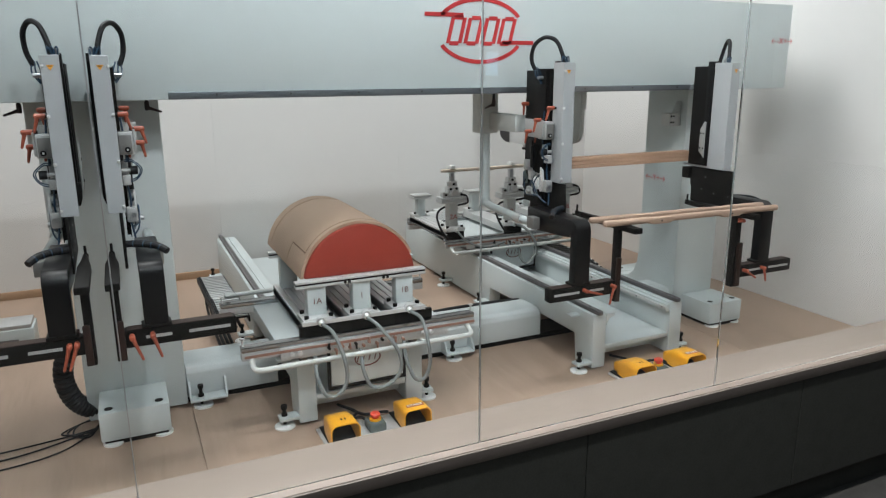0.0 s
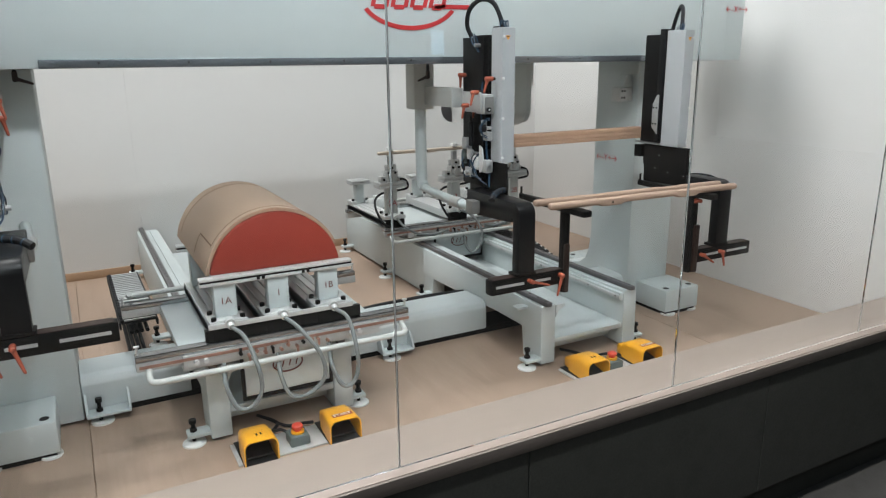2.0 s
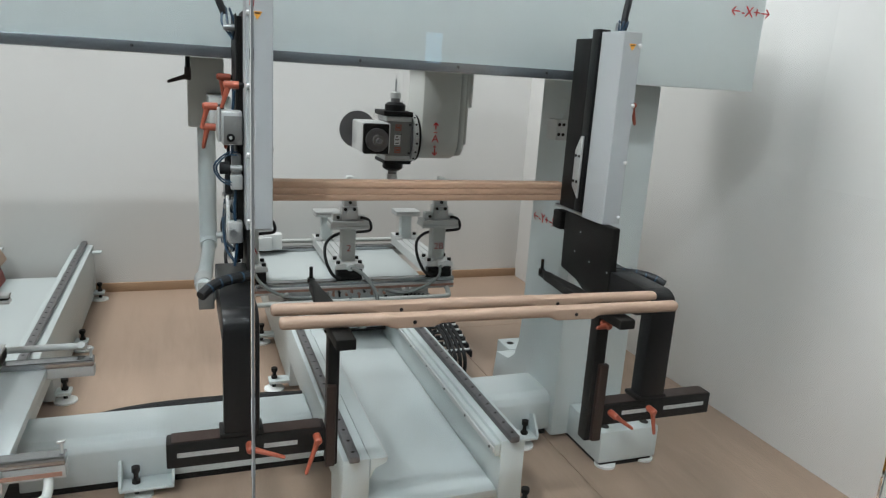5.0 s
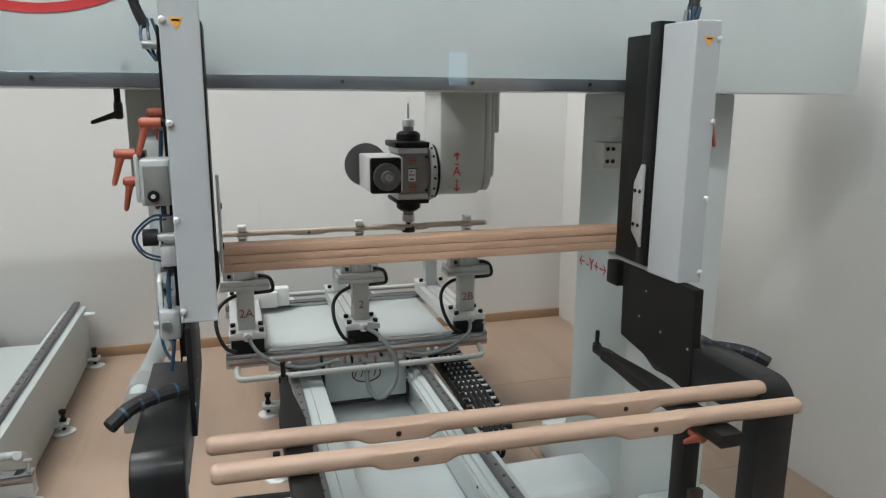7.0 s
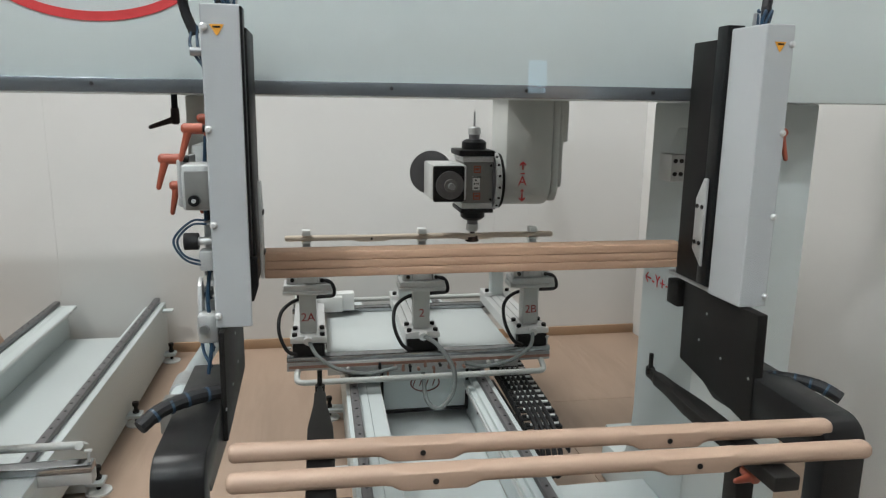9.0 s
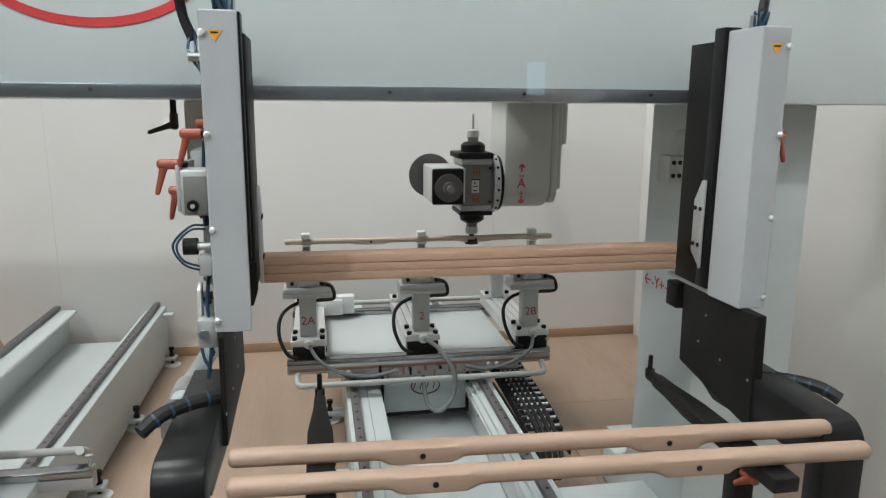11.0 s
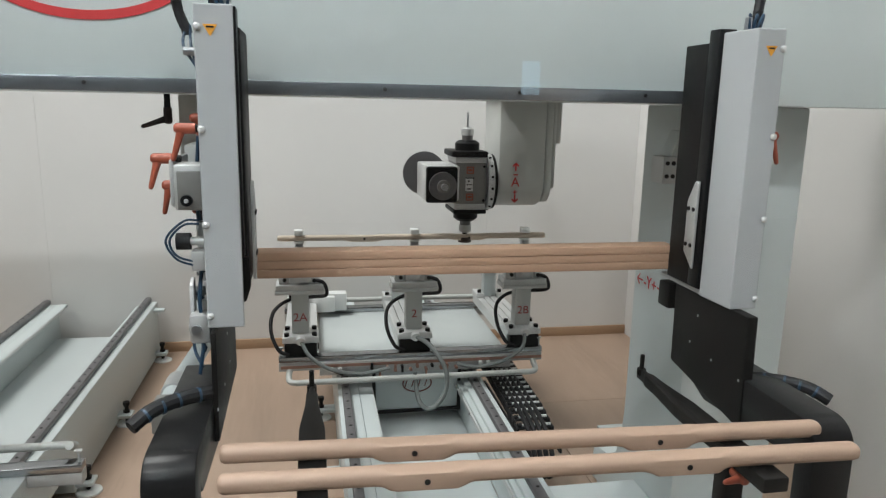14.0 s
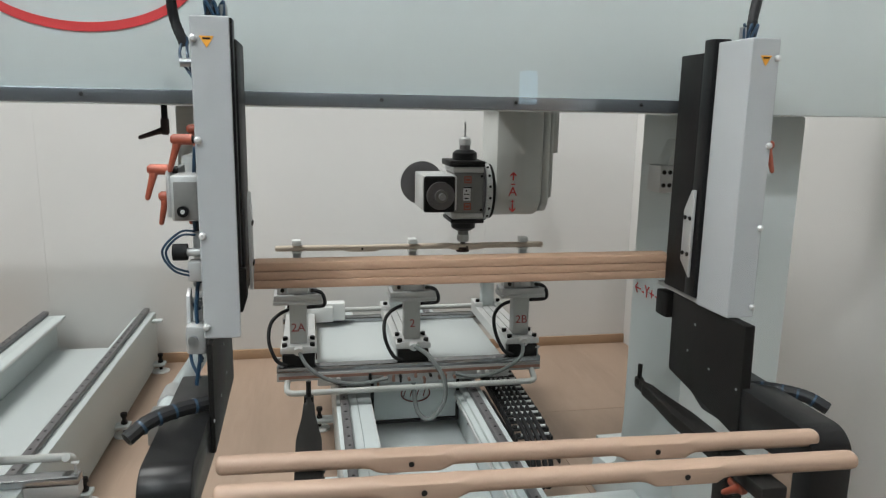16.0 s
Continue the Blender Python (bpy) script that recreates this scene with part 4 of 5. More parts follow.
# ---- loading columns ----


def lever(parent, p, d, length=0.062, side=(0, -1, 0), name="clamp_lever", mat=None):
    """A clamping lever: a hub along side and a tapered grip along d."""
    p, d, side = Vector(p), Vector(d).normalized(), Vector(side).normalized()
    bm = cyl(start(), p - side * 0.016, p + side * 0.012, 0.0084, 16)
    cyl(bm, p + side * 0.012, p + side * 0.016, 0.0084, 16, 0.005)
    root = p + side * 0.005
    cyl(bm, root - d * 0.002, root + d * 0.016, 0.0076, 12, 0.0056)
    cyl(bm, root + d * 0.016, root + d * length, 0.0056, 12, 0.0040)
    cyl(bm, root + d * length, root + d * (length + 0.003), 0.0040, 12, 0.0018)
    grip = part(name, bm, mat or ORANGE, parent, "orange clamping lever" if mat is None else "")
    part("stud", cyl(start(), p - side * 0.030, p - side * 0.0162, 0.0058, 12), BLACK, grip)
    return grip


def outer_fittings(e, X, bx, s, rich):
    """Levers and air fittings on the outer side of a loading column."""
    lever(e, (X(-0.024), 0.0, 1.214), (-0.3 * s, 0, -1), 0.050, (-s, 0, 0))
    lever(e, (X(-0.022), 0.10, 1.114), (-0.1 * s, 0, -1), 0.046, (-s, 0, 0))
    if not rich:
        return
    fit_box = part("gauge_box", bx(start(), -0.045, -0.0005, 0.00, 0.06, 1.085, 1.158, bev=0.004), ALUDULL, e, "small grey gauge box")
    part("gauge_face", bx(start(), -0.040, -0.002, -0.0025, -0.0003, 1.087, 1.148, bev=0.001), MOTORGREY, fit_box)
    part("gauge_knob", cyl(start(), (X(-0.026), -0.010, 1.102), (X(-0.026), -0.0026, 1.102), 0.009, 16), BLACKGLOSS, fit_box)
    part("gauge_pin", cyl(start(), (X(-0.026), -0.013, 1.102), (X(-0.026), -0.0102, 1.102), 0.0035, 10), ALU, fit_box)
    for u, y, z, dd in ((-0.067, 0.03, 1.165, (-0.28 * s, -0.05, -1)), (-0.066, 0.10, 1.114, (-0.2 * s, 0, -1))):
        lever(e, (X(u), y, z), dd, 0.048, (-s, 0, 0))
    lever(e, (X(-0.03), 0.19, 1.225), (0.1 * s, 0.25, -1), 0.048, (-s, 0, 0))
    part("gauge_arm", bx(start(), -0.053, -0.0455, 0.01, 0.15, 1.09, 1.165, bev=0.003), ALUDULL, e)
    part("sensor", cyl(start(), (X(-0.049), 0.02, 1.032), (X(-0.027), 0.02, 1.032), 0.014, 18), RUBBER, e, "black round sensor")
    bm = cyl(start(), (X(-0.027), 0.02, 1.032), (X(-0.0005), 0.02, 1.032), 0.007, 12)
    bx(bm, -0.026, -0.0005, 0.005, 0.035, 0.985, 1.018, bev=0.003)
    bx(bm, -0.022, -0.0005, 0.045, 0.0605, 1.0, 1.06, bev=0.003)
    part("sensor_bracket", bm, ALUDULL, e)
    for o in (0.0, 0.006):
        bm = tube(start(), [(X(-0.012), 0.01, 1.062 + o), (X(-0.034), 0.0, 1.062 + o), (X(-0.056 - o), 0.0, 1.038), (X(-0.046), 0.0, 1.012 - o), (X(-0.014), 0.01, 0.998 - o)], 0.0020, 6, 6)
        part("air_tube", bm, BLUETUBE, e, "thin blue air tube")
    bm = tube(start(), [(X(-0.014), 0.03, 0.985), (X(-0.018), 0.02, 0.93), (X(-0.013), 0.01, 0.87), (X(-0.02), 0.0, 0.81)], 0.0035, 6, 6)
    tube(bm, [(X(-0.014), 0.06, 1.20), (X(-0.02), 0.06, 1.10), (X(-0.014), 0.05, 0.98)], 0.0035, 6, 6)
    part("air_tube", bm, BLUETUBE, e)
    part("valve", bx(start(), -0.034, -0.0105, 0.062, 0.105, 0.868, 0.922, bev=0.004), WHITEPLASTIC_AND_GLARE, e, "white air valve")
    part("valve", bx(start(), -0.030, -0.0105, 0.125, 0.155, 0.90, 0.94, bev=0.004), ALUDULL, e, "small metal air valve")
    for yy, zz in ((0.072, 0.93), (0.094, 0.93), (0.132, 0.948), (0.148, 0.948)):
        part("elbow_fitting", cyl(cyl(start(), (X(-0.024), yy, zz - 0.010), (X(-0.024), yy, zz + 0.006), 0.0052, 10), (X(-0.024), yy, zz + 0.003), (X(-0.038), yy - 0.006, zz + 0.004), 0.0040, 10), STEEL, e)
    for k in range(2):
        bm = tube(start(), [(X(-0.02), 0.07 + 0.03 * k, 0.92), (X(-0.030), 0.05 + 0.03 * k, 0.935), (X(-0.034), 0.09 + 0.02 * k, 0.90), (X(-0.03), 0.10, 0.85), (X(-0.02), 0.06, 0.83)], 0.0035, 6, 6)
        part("air_tube", bm, CLEARTUBE if k else BLUETUBE, e)
    block = part("valve_block", bx(start(), -0.034, -0.0005, 0.0, 0.036, 0.862, 0.912, bev=0.006), ALUDULL, e, "small grey valve block")
    part("valve_knob", cyl(start(), (X(-0.022), -0.0065, 0.888), (X(-0.022), -0.0002, 0.888), 0.008, 16), STEEL, block)
    # air cylinders and regulators lower on the side
    part("air_cylinder", cyl(cyl(start(), (X(-0.024), 0.13, 0.955), (X(-0.024), 0.13, 1.05), 0.009, 14), (X(-0.024), 0.13, 1.05), (X(-0.024), 0.13, 1.07), 0.004, 10), RUBBER, e, "small black air cylinder")
    part("regulator", cyl(cyl(start(), (X(-0.024), 0.185, 0.88), (X(-0.024), 0.185, 0.92), 0.011, 16), (X(-0.024), 0.185, 0.92), (X(-0.024), 0.185, 0.935), 0.007, 12), BOXGREY, e, "dark grey pressure regulator")
    bm = bx(start(), -0.040, -0.0105, 0.105, 0.15, 0.835, 0.872, bev=0.003)
    bx(bm, -0.034, -0.0105, 0.155, 0.185, 0.94, 0.985, bev=0.003)
    cyl(bm, (X(-0.055), 0.125, 0.853), (X(-0.0405), 0.125, 0.853), 0.008, 12)
    part("manifold", bm, ALUDULL, e)
    for k, (ya, yb) in enumerate(((0.13, 0.02), (0.17, 0.12), (0.19, 0.06))):
        part("air_tube", tube(start(), [(X(-0.03), ya, 0.87 + 0.03 * k), (X(-0.040), (ya + yb) / 2 + 0.03, 0.90 - 0.03 * k), (X(-0.036), (ya + yb) / 2 - 0.02, 0.84), (X(-0.018), yb, 0.815 + 0.01 * k)], 0.003, 6, 6), RUBBER if k == 1 else BLUETUBE, e)


def loading_column(x0, s, arm_u, bar_u0, bar_u1, bar_z, up_u, inner, low_u, fy, lbl):
    """An upright feeder. u runs from the outer side (0) towards the stick; x = x0 + s * u."""
    def X(u):
        return x0 + s * u
    plain = x0 > 0.5
    e = thing("loading_column", (x0, 0.05, 0.74), lbl, "loading column", "loading columns")

    def bx(bm, u0, u1, *rest, **kw):
        return box(bm, min(X(u0), X(u1)), max(X(u0), X(u1)), *rest, **kw)
    back = 0.048 if plain else 0.025
    # cover sheet
    near = -0.5 < x0 < 0.0
    wide_u = 0.0595 if near else 0.053
    edge_u = 0.003 if near else 0.0
    pts = [(X(edge_u), -0.05), (X(wide_u), -0.05), (X(inner - (0.003 if plain else 0.012 - edge_u)), back), (X(edge_u), back)]
    cover = part("cover", prism(start(), pts, "z", 0.905, 1.395, 0.0025), COVER, e, "light-grey sheet cover")
    cover.data.set_sharp_from_angle(angle=radians(12))
    if plain:
        part("ledge", bx(start(), 0.008, inner - 0.006, back + 0.0005, 0.212, 0.9055, 0.9145, bev=0.002), COVER, e, "grey ledge under the pile")
        part("side_box", bx(start(), -0.03, 0.053, 0.168, 0.214, 0.842, 0.8955, bev=0.003), BLACK, e)
    else:
        bm = prism(start(), [(X(0.02), 0.925), (X(inner - 0.004), 0.925), (X(inner + 0.004), 0.95), (X(inner + 0.004), 1.0), (X(0.02), 1.0)], "y", 0.0255, 0.045, 0.002)
        part("cover_end", bm, BLACK, e)
    bm = start()
    for z in (1.362, 1.215, 1.070, 0.925):
        cyl(bm, (X(edge_u + 0.005), -0.0535, z), (X(edge_u + 0.005), -0.0501, z), 0.0055, 14)
        cyl(bm, (X(edge_u + 0.005), -0.0565, z), (X(edge_u + 0.005), -0.0535, z), 0.0030, 14, 0.0055)
    part("cover_screw", bm, ALU, cover)
    bm = start()
    prism(bm, [(X(0.016), 1.366), (X(0.037), 1.366), (X(0.0265), 1.349)], "y", -0.0512, -0.0501)
    part("warning_mark", bm, STICKER, cover, "small yellow-orange warning triangle")
    bm = start()
    bx(bm, 0.021, 0.032, -0.0520, -0.0513, 1.361, 1.3635)
    part("print_bar", bm, BLACK, cover)
    # black core
    core = part("core", bx(start(), 0.004, inner, 0.0490 if plain else 0.0455, 0.172 if plain else 0.165, 0.916 if plain else 0.945, 1.372 + 0.008 * plain, bev=0.003), BLACK, e, "black anodised column core")
    part("core_strip", bx(start(), inner - 0.03, inner - 0.004 if s > 0 else inner + 0.004, back + 0.001, back + 0.035, 0.918 if plain else 1.002, 1.402, bev=0.002), BLACKGLOSS, e)
    part("side_plate", bx(start(), -0.010, -0.0075, 0.061, 0.215, 0.80, 1.365, bev=0.001), BLACK, e)
    part("side_spacer", bx(start(), -0.0074, 0.0036, 0.061, 0.20, 0.81, 1.36), BLACK, e)
    # lower plate
    low_t = 0.02 if plain else 0.009
    plate = [(0.155, 0.9045), (0.15, 0.736), (-0.104, 0.697), (-0.098, 0.9045)] if plain else [(0.19, 0.944), (0.195, 0.745), (-0.085, 0.728), (-0.072, 0.904), (0.025, 0.9045), (0.045, 0.944)]
    bm = prism(start(), plate, "x", min(X(low_u), X(low_u + low_t)), max(X(low_u), X(low_u + low_t)), 0.002)
    low = part("lower_plate", bm, BLACK, e)
    bm = start()
    for y, z in ((0.08, 0.80), (0.0, 0.79), (-0.09, 0.785), (0.06, 0.86)):
        cyl(bm, (X(low_u + low_t - 0.0005), y, z), (X(low_u + low_t + 0.0012), y, z), 0.0028, 8)
    part("screw_row", bm, STEEL, low)
    # arm: a thick plate that runs forward and bends down
    z0, z1 = bar_z, bar_z + 0.056
    prof = [(0.10, 0.79), (-0.265 + fy, 0.79)] + [(-0.265 + fy - 0.045 * math.sin(radians(a)), 0.745 + 0.045 * math.cos(radians(a))) for a in (15, 30, 45, 60, 75, 90)] + [(-0.31 + fy, z1 + 0.0125), (-0.268 + fy, z1 + 0.0125), (-0.268 + fy, 0.735), (-0.25 + fy, 0.715), (0.02, 0.70), (0.10, 0.735)]
    bm = prism(start(), prof, "x", min(X(arm_u), X(arm_u + 0.07)), max(X(arm_u), X(arm_u + 0.07)), 0.003)
    arm = part("arm", bm, BLACKGLOSS, e, "black bent steel arm")
    # slotted bar at the arm's foot
    y0, y1 = -0.305 + fy, -0.262 + fy
    wide = 0.016 if plain else 0.012
    bm = bx(start(), bar_u0, bar_u1, y0 + 0.0, y1, z0, z1, bev=0.004)
    bar = part("slotted_bar", bm, BLACK, e, "black slotted steel bar")
    part("arm_foot", bx(start(), arm_u - 0.008, arm_u + 0.078, y0 - 0.004, y1 + 0.006, z1 + 0.002, z1 + 0.0122, bev=0.002), BLACK, arm)
    # thin strip puts the black top's brownish sheen into colour
    part("top_edge", bx(start(), bar_u0 + 0.01, bar_u1 - 0.01, y0 + 0.002, y1 - 0.002, z1 + 0.0003, z1 + 0.0018), RUSTY, bar)
    bm = start()
    um = (bar_u0 + bar_u1) / 2
    bx(bm, bar_u0 + 0.02, um - 0.02, y0 - 0.0012, y0 - 0.0002, z0 + 0.024, z0 + 0.034)
    bx(bm, um + 0.03, bar_u1 - 0.06, y0 - 0.0012, y0 - 0.0002, z0 + 0.024, z0 + 0.034)
    # pale inlay stands for light through the slot; no opening is cut
    part("slot", bm, ALUDULL, bar, "pale strip painted in for light through the slot")
    if plain:
        lever(e, (X(up_u - 0.045), y0 - 0.013, z0 + 0.034), (0.7, -0.15, -0.5), 0.06)
        lever(e, (X(up_u - 0.155), y0 - 0.013, z0 + 0.034), (0.15, -0.1, -1.0), 0.06)
        lever(e, (X(up_u + 0.005), y0 - 0.012, 0.724), (-1, -0.1, -0.1), 0.030)
    else:
        lever(e, (X(arm_u + 0.05), y0 - 0.013, z0 + 0.036), (s * (-0.3 if bar_u0 < -0.2 else 0.55), -0.15, -1.0 if s < 0 or bar_u0 < -0.2 else -0.15), 0.07)
        lever(e, (X(up_u - 0.035), y0 - 0.013, z0 + 0.038), (s * -0.35, -0.1, -1.0), 0.075)
    # upright with the rest for the sticks
    up = part("upright", bx(start(), up_u - wide, up_u + wide, y0 + 0.006, y1 - 0.004, bar_z - 0.04, 0.738, bev=0.003), BLACK, e)
    part("wear_strip", bx(start(), up_u - wide - 0.004, up_u + 0.004, y0 - 0.008, y0 + 0.0055, z0 - 0.035, 0.62, bev=0.002), RUSTY, up)
    plan = [(0.058, 0.004), (0.022, 0.005), (0.014, 0.010), (-0.03, 0.011), (-0.12, 0.020), (-0.37, 0.020)]
    outline = [(X(up_u + h), y) for y, h in plan] + [(X(up_u - h), y) for y, h in reversed(plan)]
    rest = part("rest_bar", prism(start(), outline, "z", 0.7385, 0.7612, 0.003), BLACK, e, "black tapered rest bar for sticks")
    bm = cyl(start(), (X(up_u), 0.045, 0.7495), (X(up_u), 0.045, 0.761), 0.009, 10)
    cyl(bm, (X(up_u), 0.045, 0.761), (X(up_u), 0.045, 0.789), 0.0045, 8)
    part("stop_pin", bm, BLACK, rest)
    # stop plate that holds the pile
    bm = prism(start(), [(0.062, 1.125), (0.072, 1.125), (0.095, 1.085), (0.095, 0.985), (0.072, 0.965), (0.062, 0.955)], "x", min(X(inner + 0.006), X(inner + 0.0115)), max(X(inner + 0.006), X(inner + 0.0115)), 0.001)
    stop = part("stop_plate", bm, ALUDULL, e, "grey stop plate")
    bm = start()
    for y, z in ((0.087, 1.07), (0.087, 1.0), (0.07, 1.07), (0.07, 1.0)):
        cyl(bm, (X(inner + 0.011), y, z), (X(inner + 0.0135), y, z), 0.0042, 8)
    part("bolt", bm, BLACK, stop)
    # outer fittings: box, levers, sensor, tubes
    outer_fittings(e, X, bx, s, not plain)
    # hose loop on top
    bm = tube(start(), [(X(0.03), -0.005, 1.392), (X(0.025), 0.0, 1.43), (X(0.006), 0.02, 1.482), (X(-0.022), 0.06, 1.495), (X(-0.045), 0.10, 1.465), (X(-0.046), 0.12, 1.41), (X(-0.03), 0.115, 1.365)], 0.0085, 8, 10, 0.05)
    loop = part("hose_loop", bm, RUBBER, e, "black corrugated hose loop")
    bm = start()
    for o in (-0.006, 0.0, 0.007):
        tube(bm, [(X(-0.026 + o), 0.115, 1.378), (X(-0.024 + o * 2), 0.10, 1.345), (X(-0.014), 0.09 + o, 1.31)], 0.0026, 6, 5)
        tube(bm, [(X(0.028 + o), -0.005, 1.398), (X(0.034 + o * 2), -0.012, 1.42), (X(0.042 + o), -0.015, 1.396)], 0.0026, 6, 5)
    part("air_tube", bm, BLUETUBE, loop)
    bm = cyl(start(), (X(-0.034), 0.085, 1.335), (X(-0.0105), 0.085, 1.335), 0.007, 12)
    cyl(bm, (X(0.048), -0.01, 1.3952), (X(0.048), -0.01, 1.415), 0.006, 10)
    cyl(bm, (X(0.035), 0.008, 1.3952), (X(0.035), 0.008, 1.408), 0.008, 10)
    part("hose_fitting", bm, STEEL, e)
    # thick wrapped hose at the foot
    end = min(arm_u - 0.026, -0.10)
    low = 0.026 if plain else 0.0
    run = [Vector((X(0.012), -0.065, 0.806 - low)), Vector((X(0.35 * end), -0.095, 0.808 - low)), Vector((X(0.72 * end), -0.122, 0.803 - low)), Vector((X(0.97 * end), -0.146, 0.789 - low))]
    hose = part("foot_hose", tube(start(), run, 0.0115, 10, 8, 0.04), RUBBER, e, "thick black wrapped hose")
    bm = start()
    for k, f in ((0, 0.5), (1, 0.1), (1, 0.65), (2, 0.3)):
        q = run[k].lerp(run[k + 1], f)
        d = (run[k + 1] - run[k]).normalized() * 0.002
        cyl(bm, q - d, q + d, 0.0124, 12)
    part("hose_band", bm, BLUETUBE, hose)
    if plain:
        return e
    # hanging tube that carries the arm
    tx = X(-0.063)
    carrier = part("carrier_head", box(start(), tx - 0.048, tx + 0.048, 0.455, 0.54, 1.08, BZ - 0.001, 0.006), HEADPAINT, e)
    bm = tube(start(), [(tx, 0.497, 1.082), (tx, 0.497, 0.95), (tx, 0.497, 0.80), (tx, 0.490, 0.757), (tx, 0.470, 0.742)], 0.0245, 16, 8)
    part("carrier_tube", bm, PAINT, e, "grey painted carrier tube")
    bm = tube(start(), [(tx, 0.478, 0.745), (tx - s * 0.004, 0.40, 0.737), (X(-0.085), 0.10, 0.735), (X(-0.075), 0.02, 0.735)], 0.0180, 14, 8)
    part("carrier_foot", bm, PAINT, e)
    bm = cyl(start(), (X(-0.0862), 0.16, 0.735), (X(-0.0856), 0.10, 0.735), 0.0215, 16)
    part("foot_collar", bm, ALUDULL, e)
    part("tube_clamp", bx(start(), -0.100, -0.0655, -0.012, 0.040, 0.712, 0.762, bev=0.003), MOTORGREY, e)
    part("arm_link", bx(start(), -0.066, -0.011, 0.0, 0.04, 0.735, 0.77, bev=0.002), BLACK, e) if arm_u > -0.05 else None
    bm = prism(start(), [(0.05, 0.965), (0.03, 0.955), (0.02, 0.90), (0.03, 0.865), (0.05, 0.86)], "x", min(X(-0.035), X(-0.028)), max(X(-0.035), X(-0.028)), 0.001)
    part("guard_plate", bm, ALU, e)
    part("wall_bracket", box(start(), min(tx, X(-0.0105)), max(tx, X(-0.0105)), 0.2155, 0.4545, 1.10, 1.175, 0.003), HEADPAINT, e)
    lever(e, (tx - s * 0.046, 0.33, 1.225), (-s, -0.2, -0.35), 0.05, (0, 0, -1), "release_lever", RUSTY)
    part("lever_stem", cyl(start(), (tx - s * 0.046, 0.33, 1.225), (tx - s * 0.046, 0.33, BZ - 0.0005), 0.006, 10), BLACK, e)
    return e


loading_column(-0.190, 1, -0.060, -0.170, 0.147, 0.468, 0.162, 0.060, 0.009, 0.04, "grey and black loading column with orange levers holding planks")
loading_column(0.770, -1, -0.027, -0.178, 0.147, 0.456, 0.165, 0.060, 0.0265, 0.02, "grey and black loading column beside the side wall")
for twin in (
    loading_column(-2.032, 1, -0.055, -0.32, 0.036, 0.530, 0.050, 0.060, 0.012, 0.02, "grey and black loading column pushed close to its twin"),
    loading_column(-1.845, -1, -0.085, -0.285, 0.044, 0.530, 0.058, 0.060, 0.012, 0.02, "grey and black loading column pushed close to its twin"),
):
    twin.location.z += 0.02

# ---- planks and finished sticks ----
z = 0.929
for k in range(3):
    h = 0.0168
    bm = box(start(), -0.126 - 0.002 * (k % 2), 0.722 + 0.002 * (k % 2), 0.168 + 0.0015 * (k == 1), 0.216, z, z + h - 0.0006, 0.0015)
    solo("wooden_plank", bm, PLANK, "straight sawn beech plank in a pile of three", "wooden plank", "planks in the pile")
    z += h
shaped_stick("wooden_stick", -0.147, 0.752, -0.303, 0.7775, 0.028, 0.0255, BEECH, "finished beech stick with two flat swellings on the rests", "finished sticks", (0.298, 0.705), tilt=-0.041)
shaped_stick("wooden_stick", -0.154, 0.746, -0.222, 0.7775, 0.028, 0.0255, BEECH, "finished beech stick with two flat swellings on the rests", "finished sticks", (0.299, 0.706), tilt=-0.050)

# ---- foot switches ----


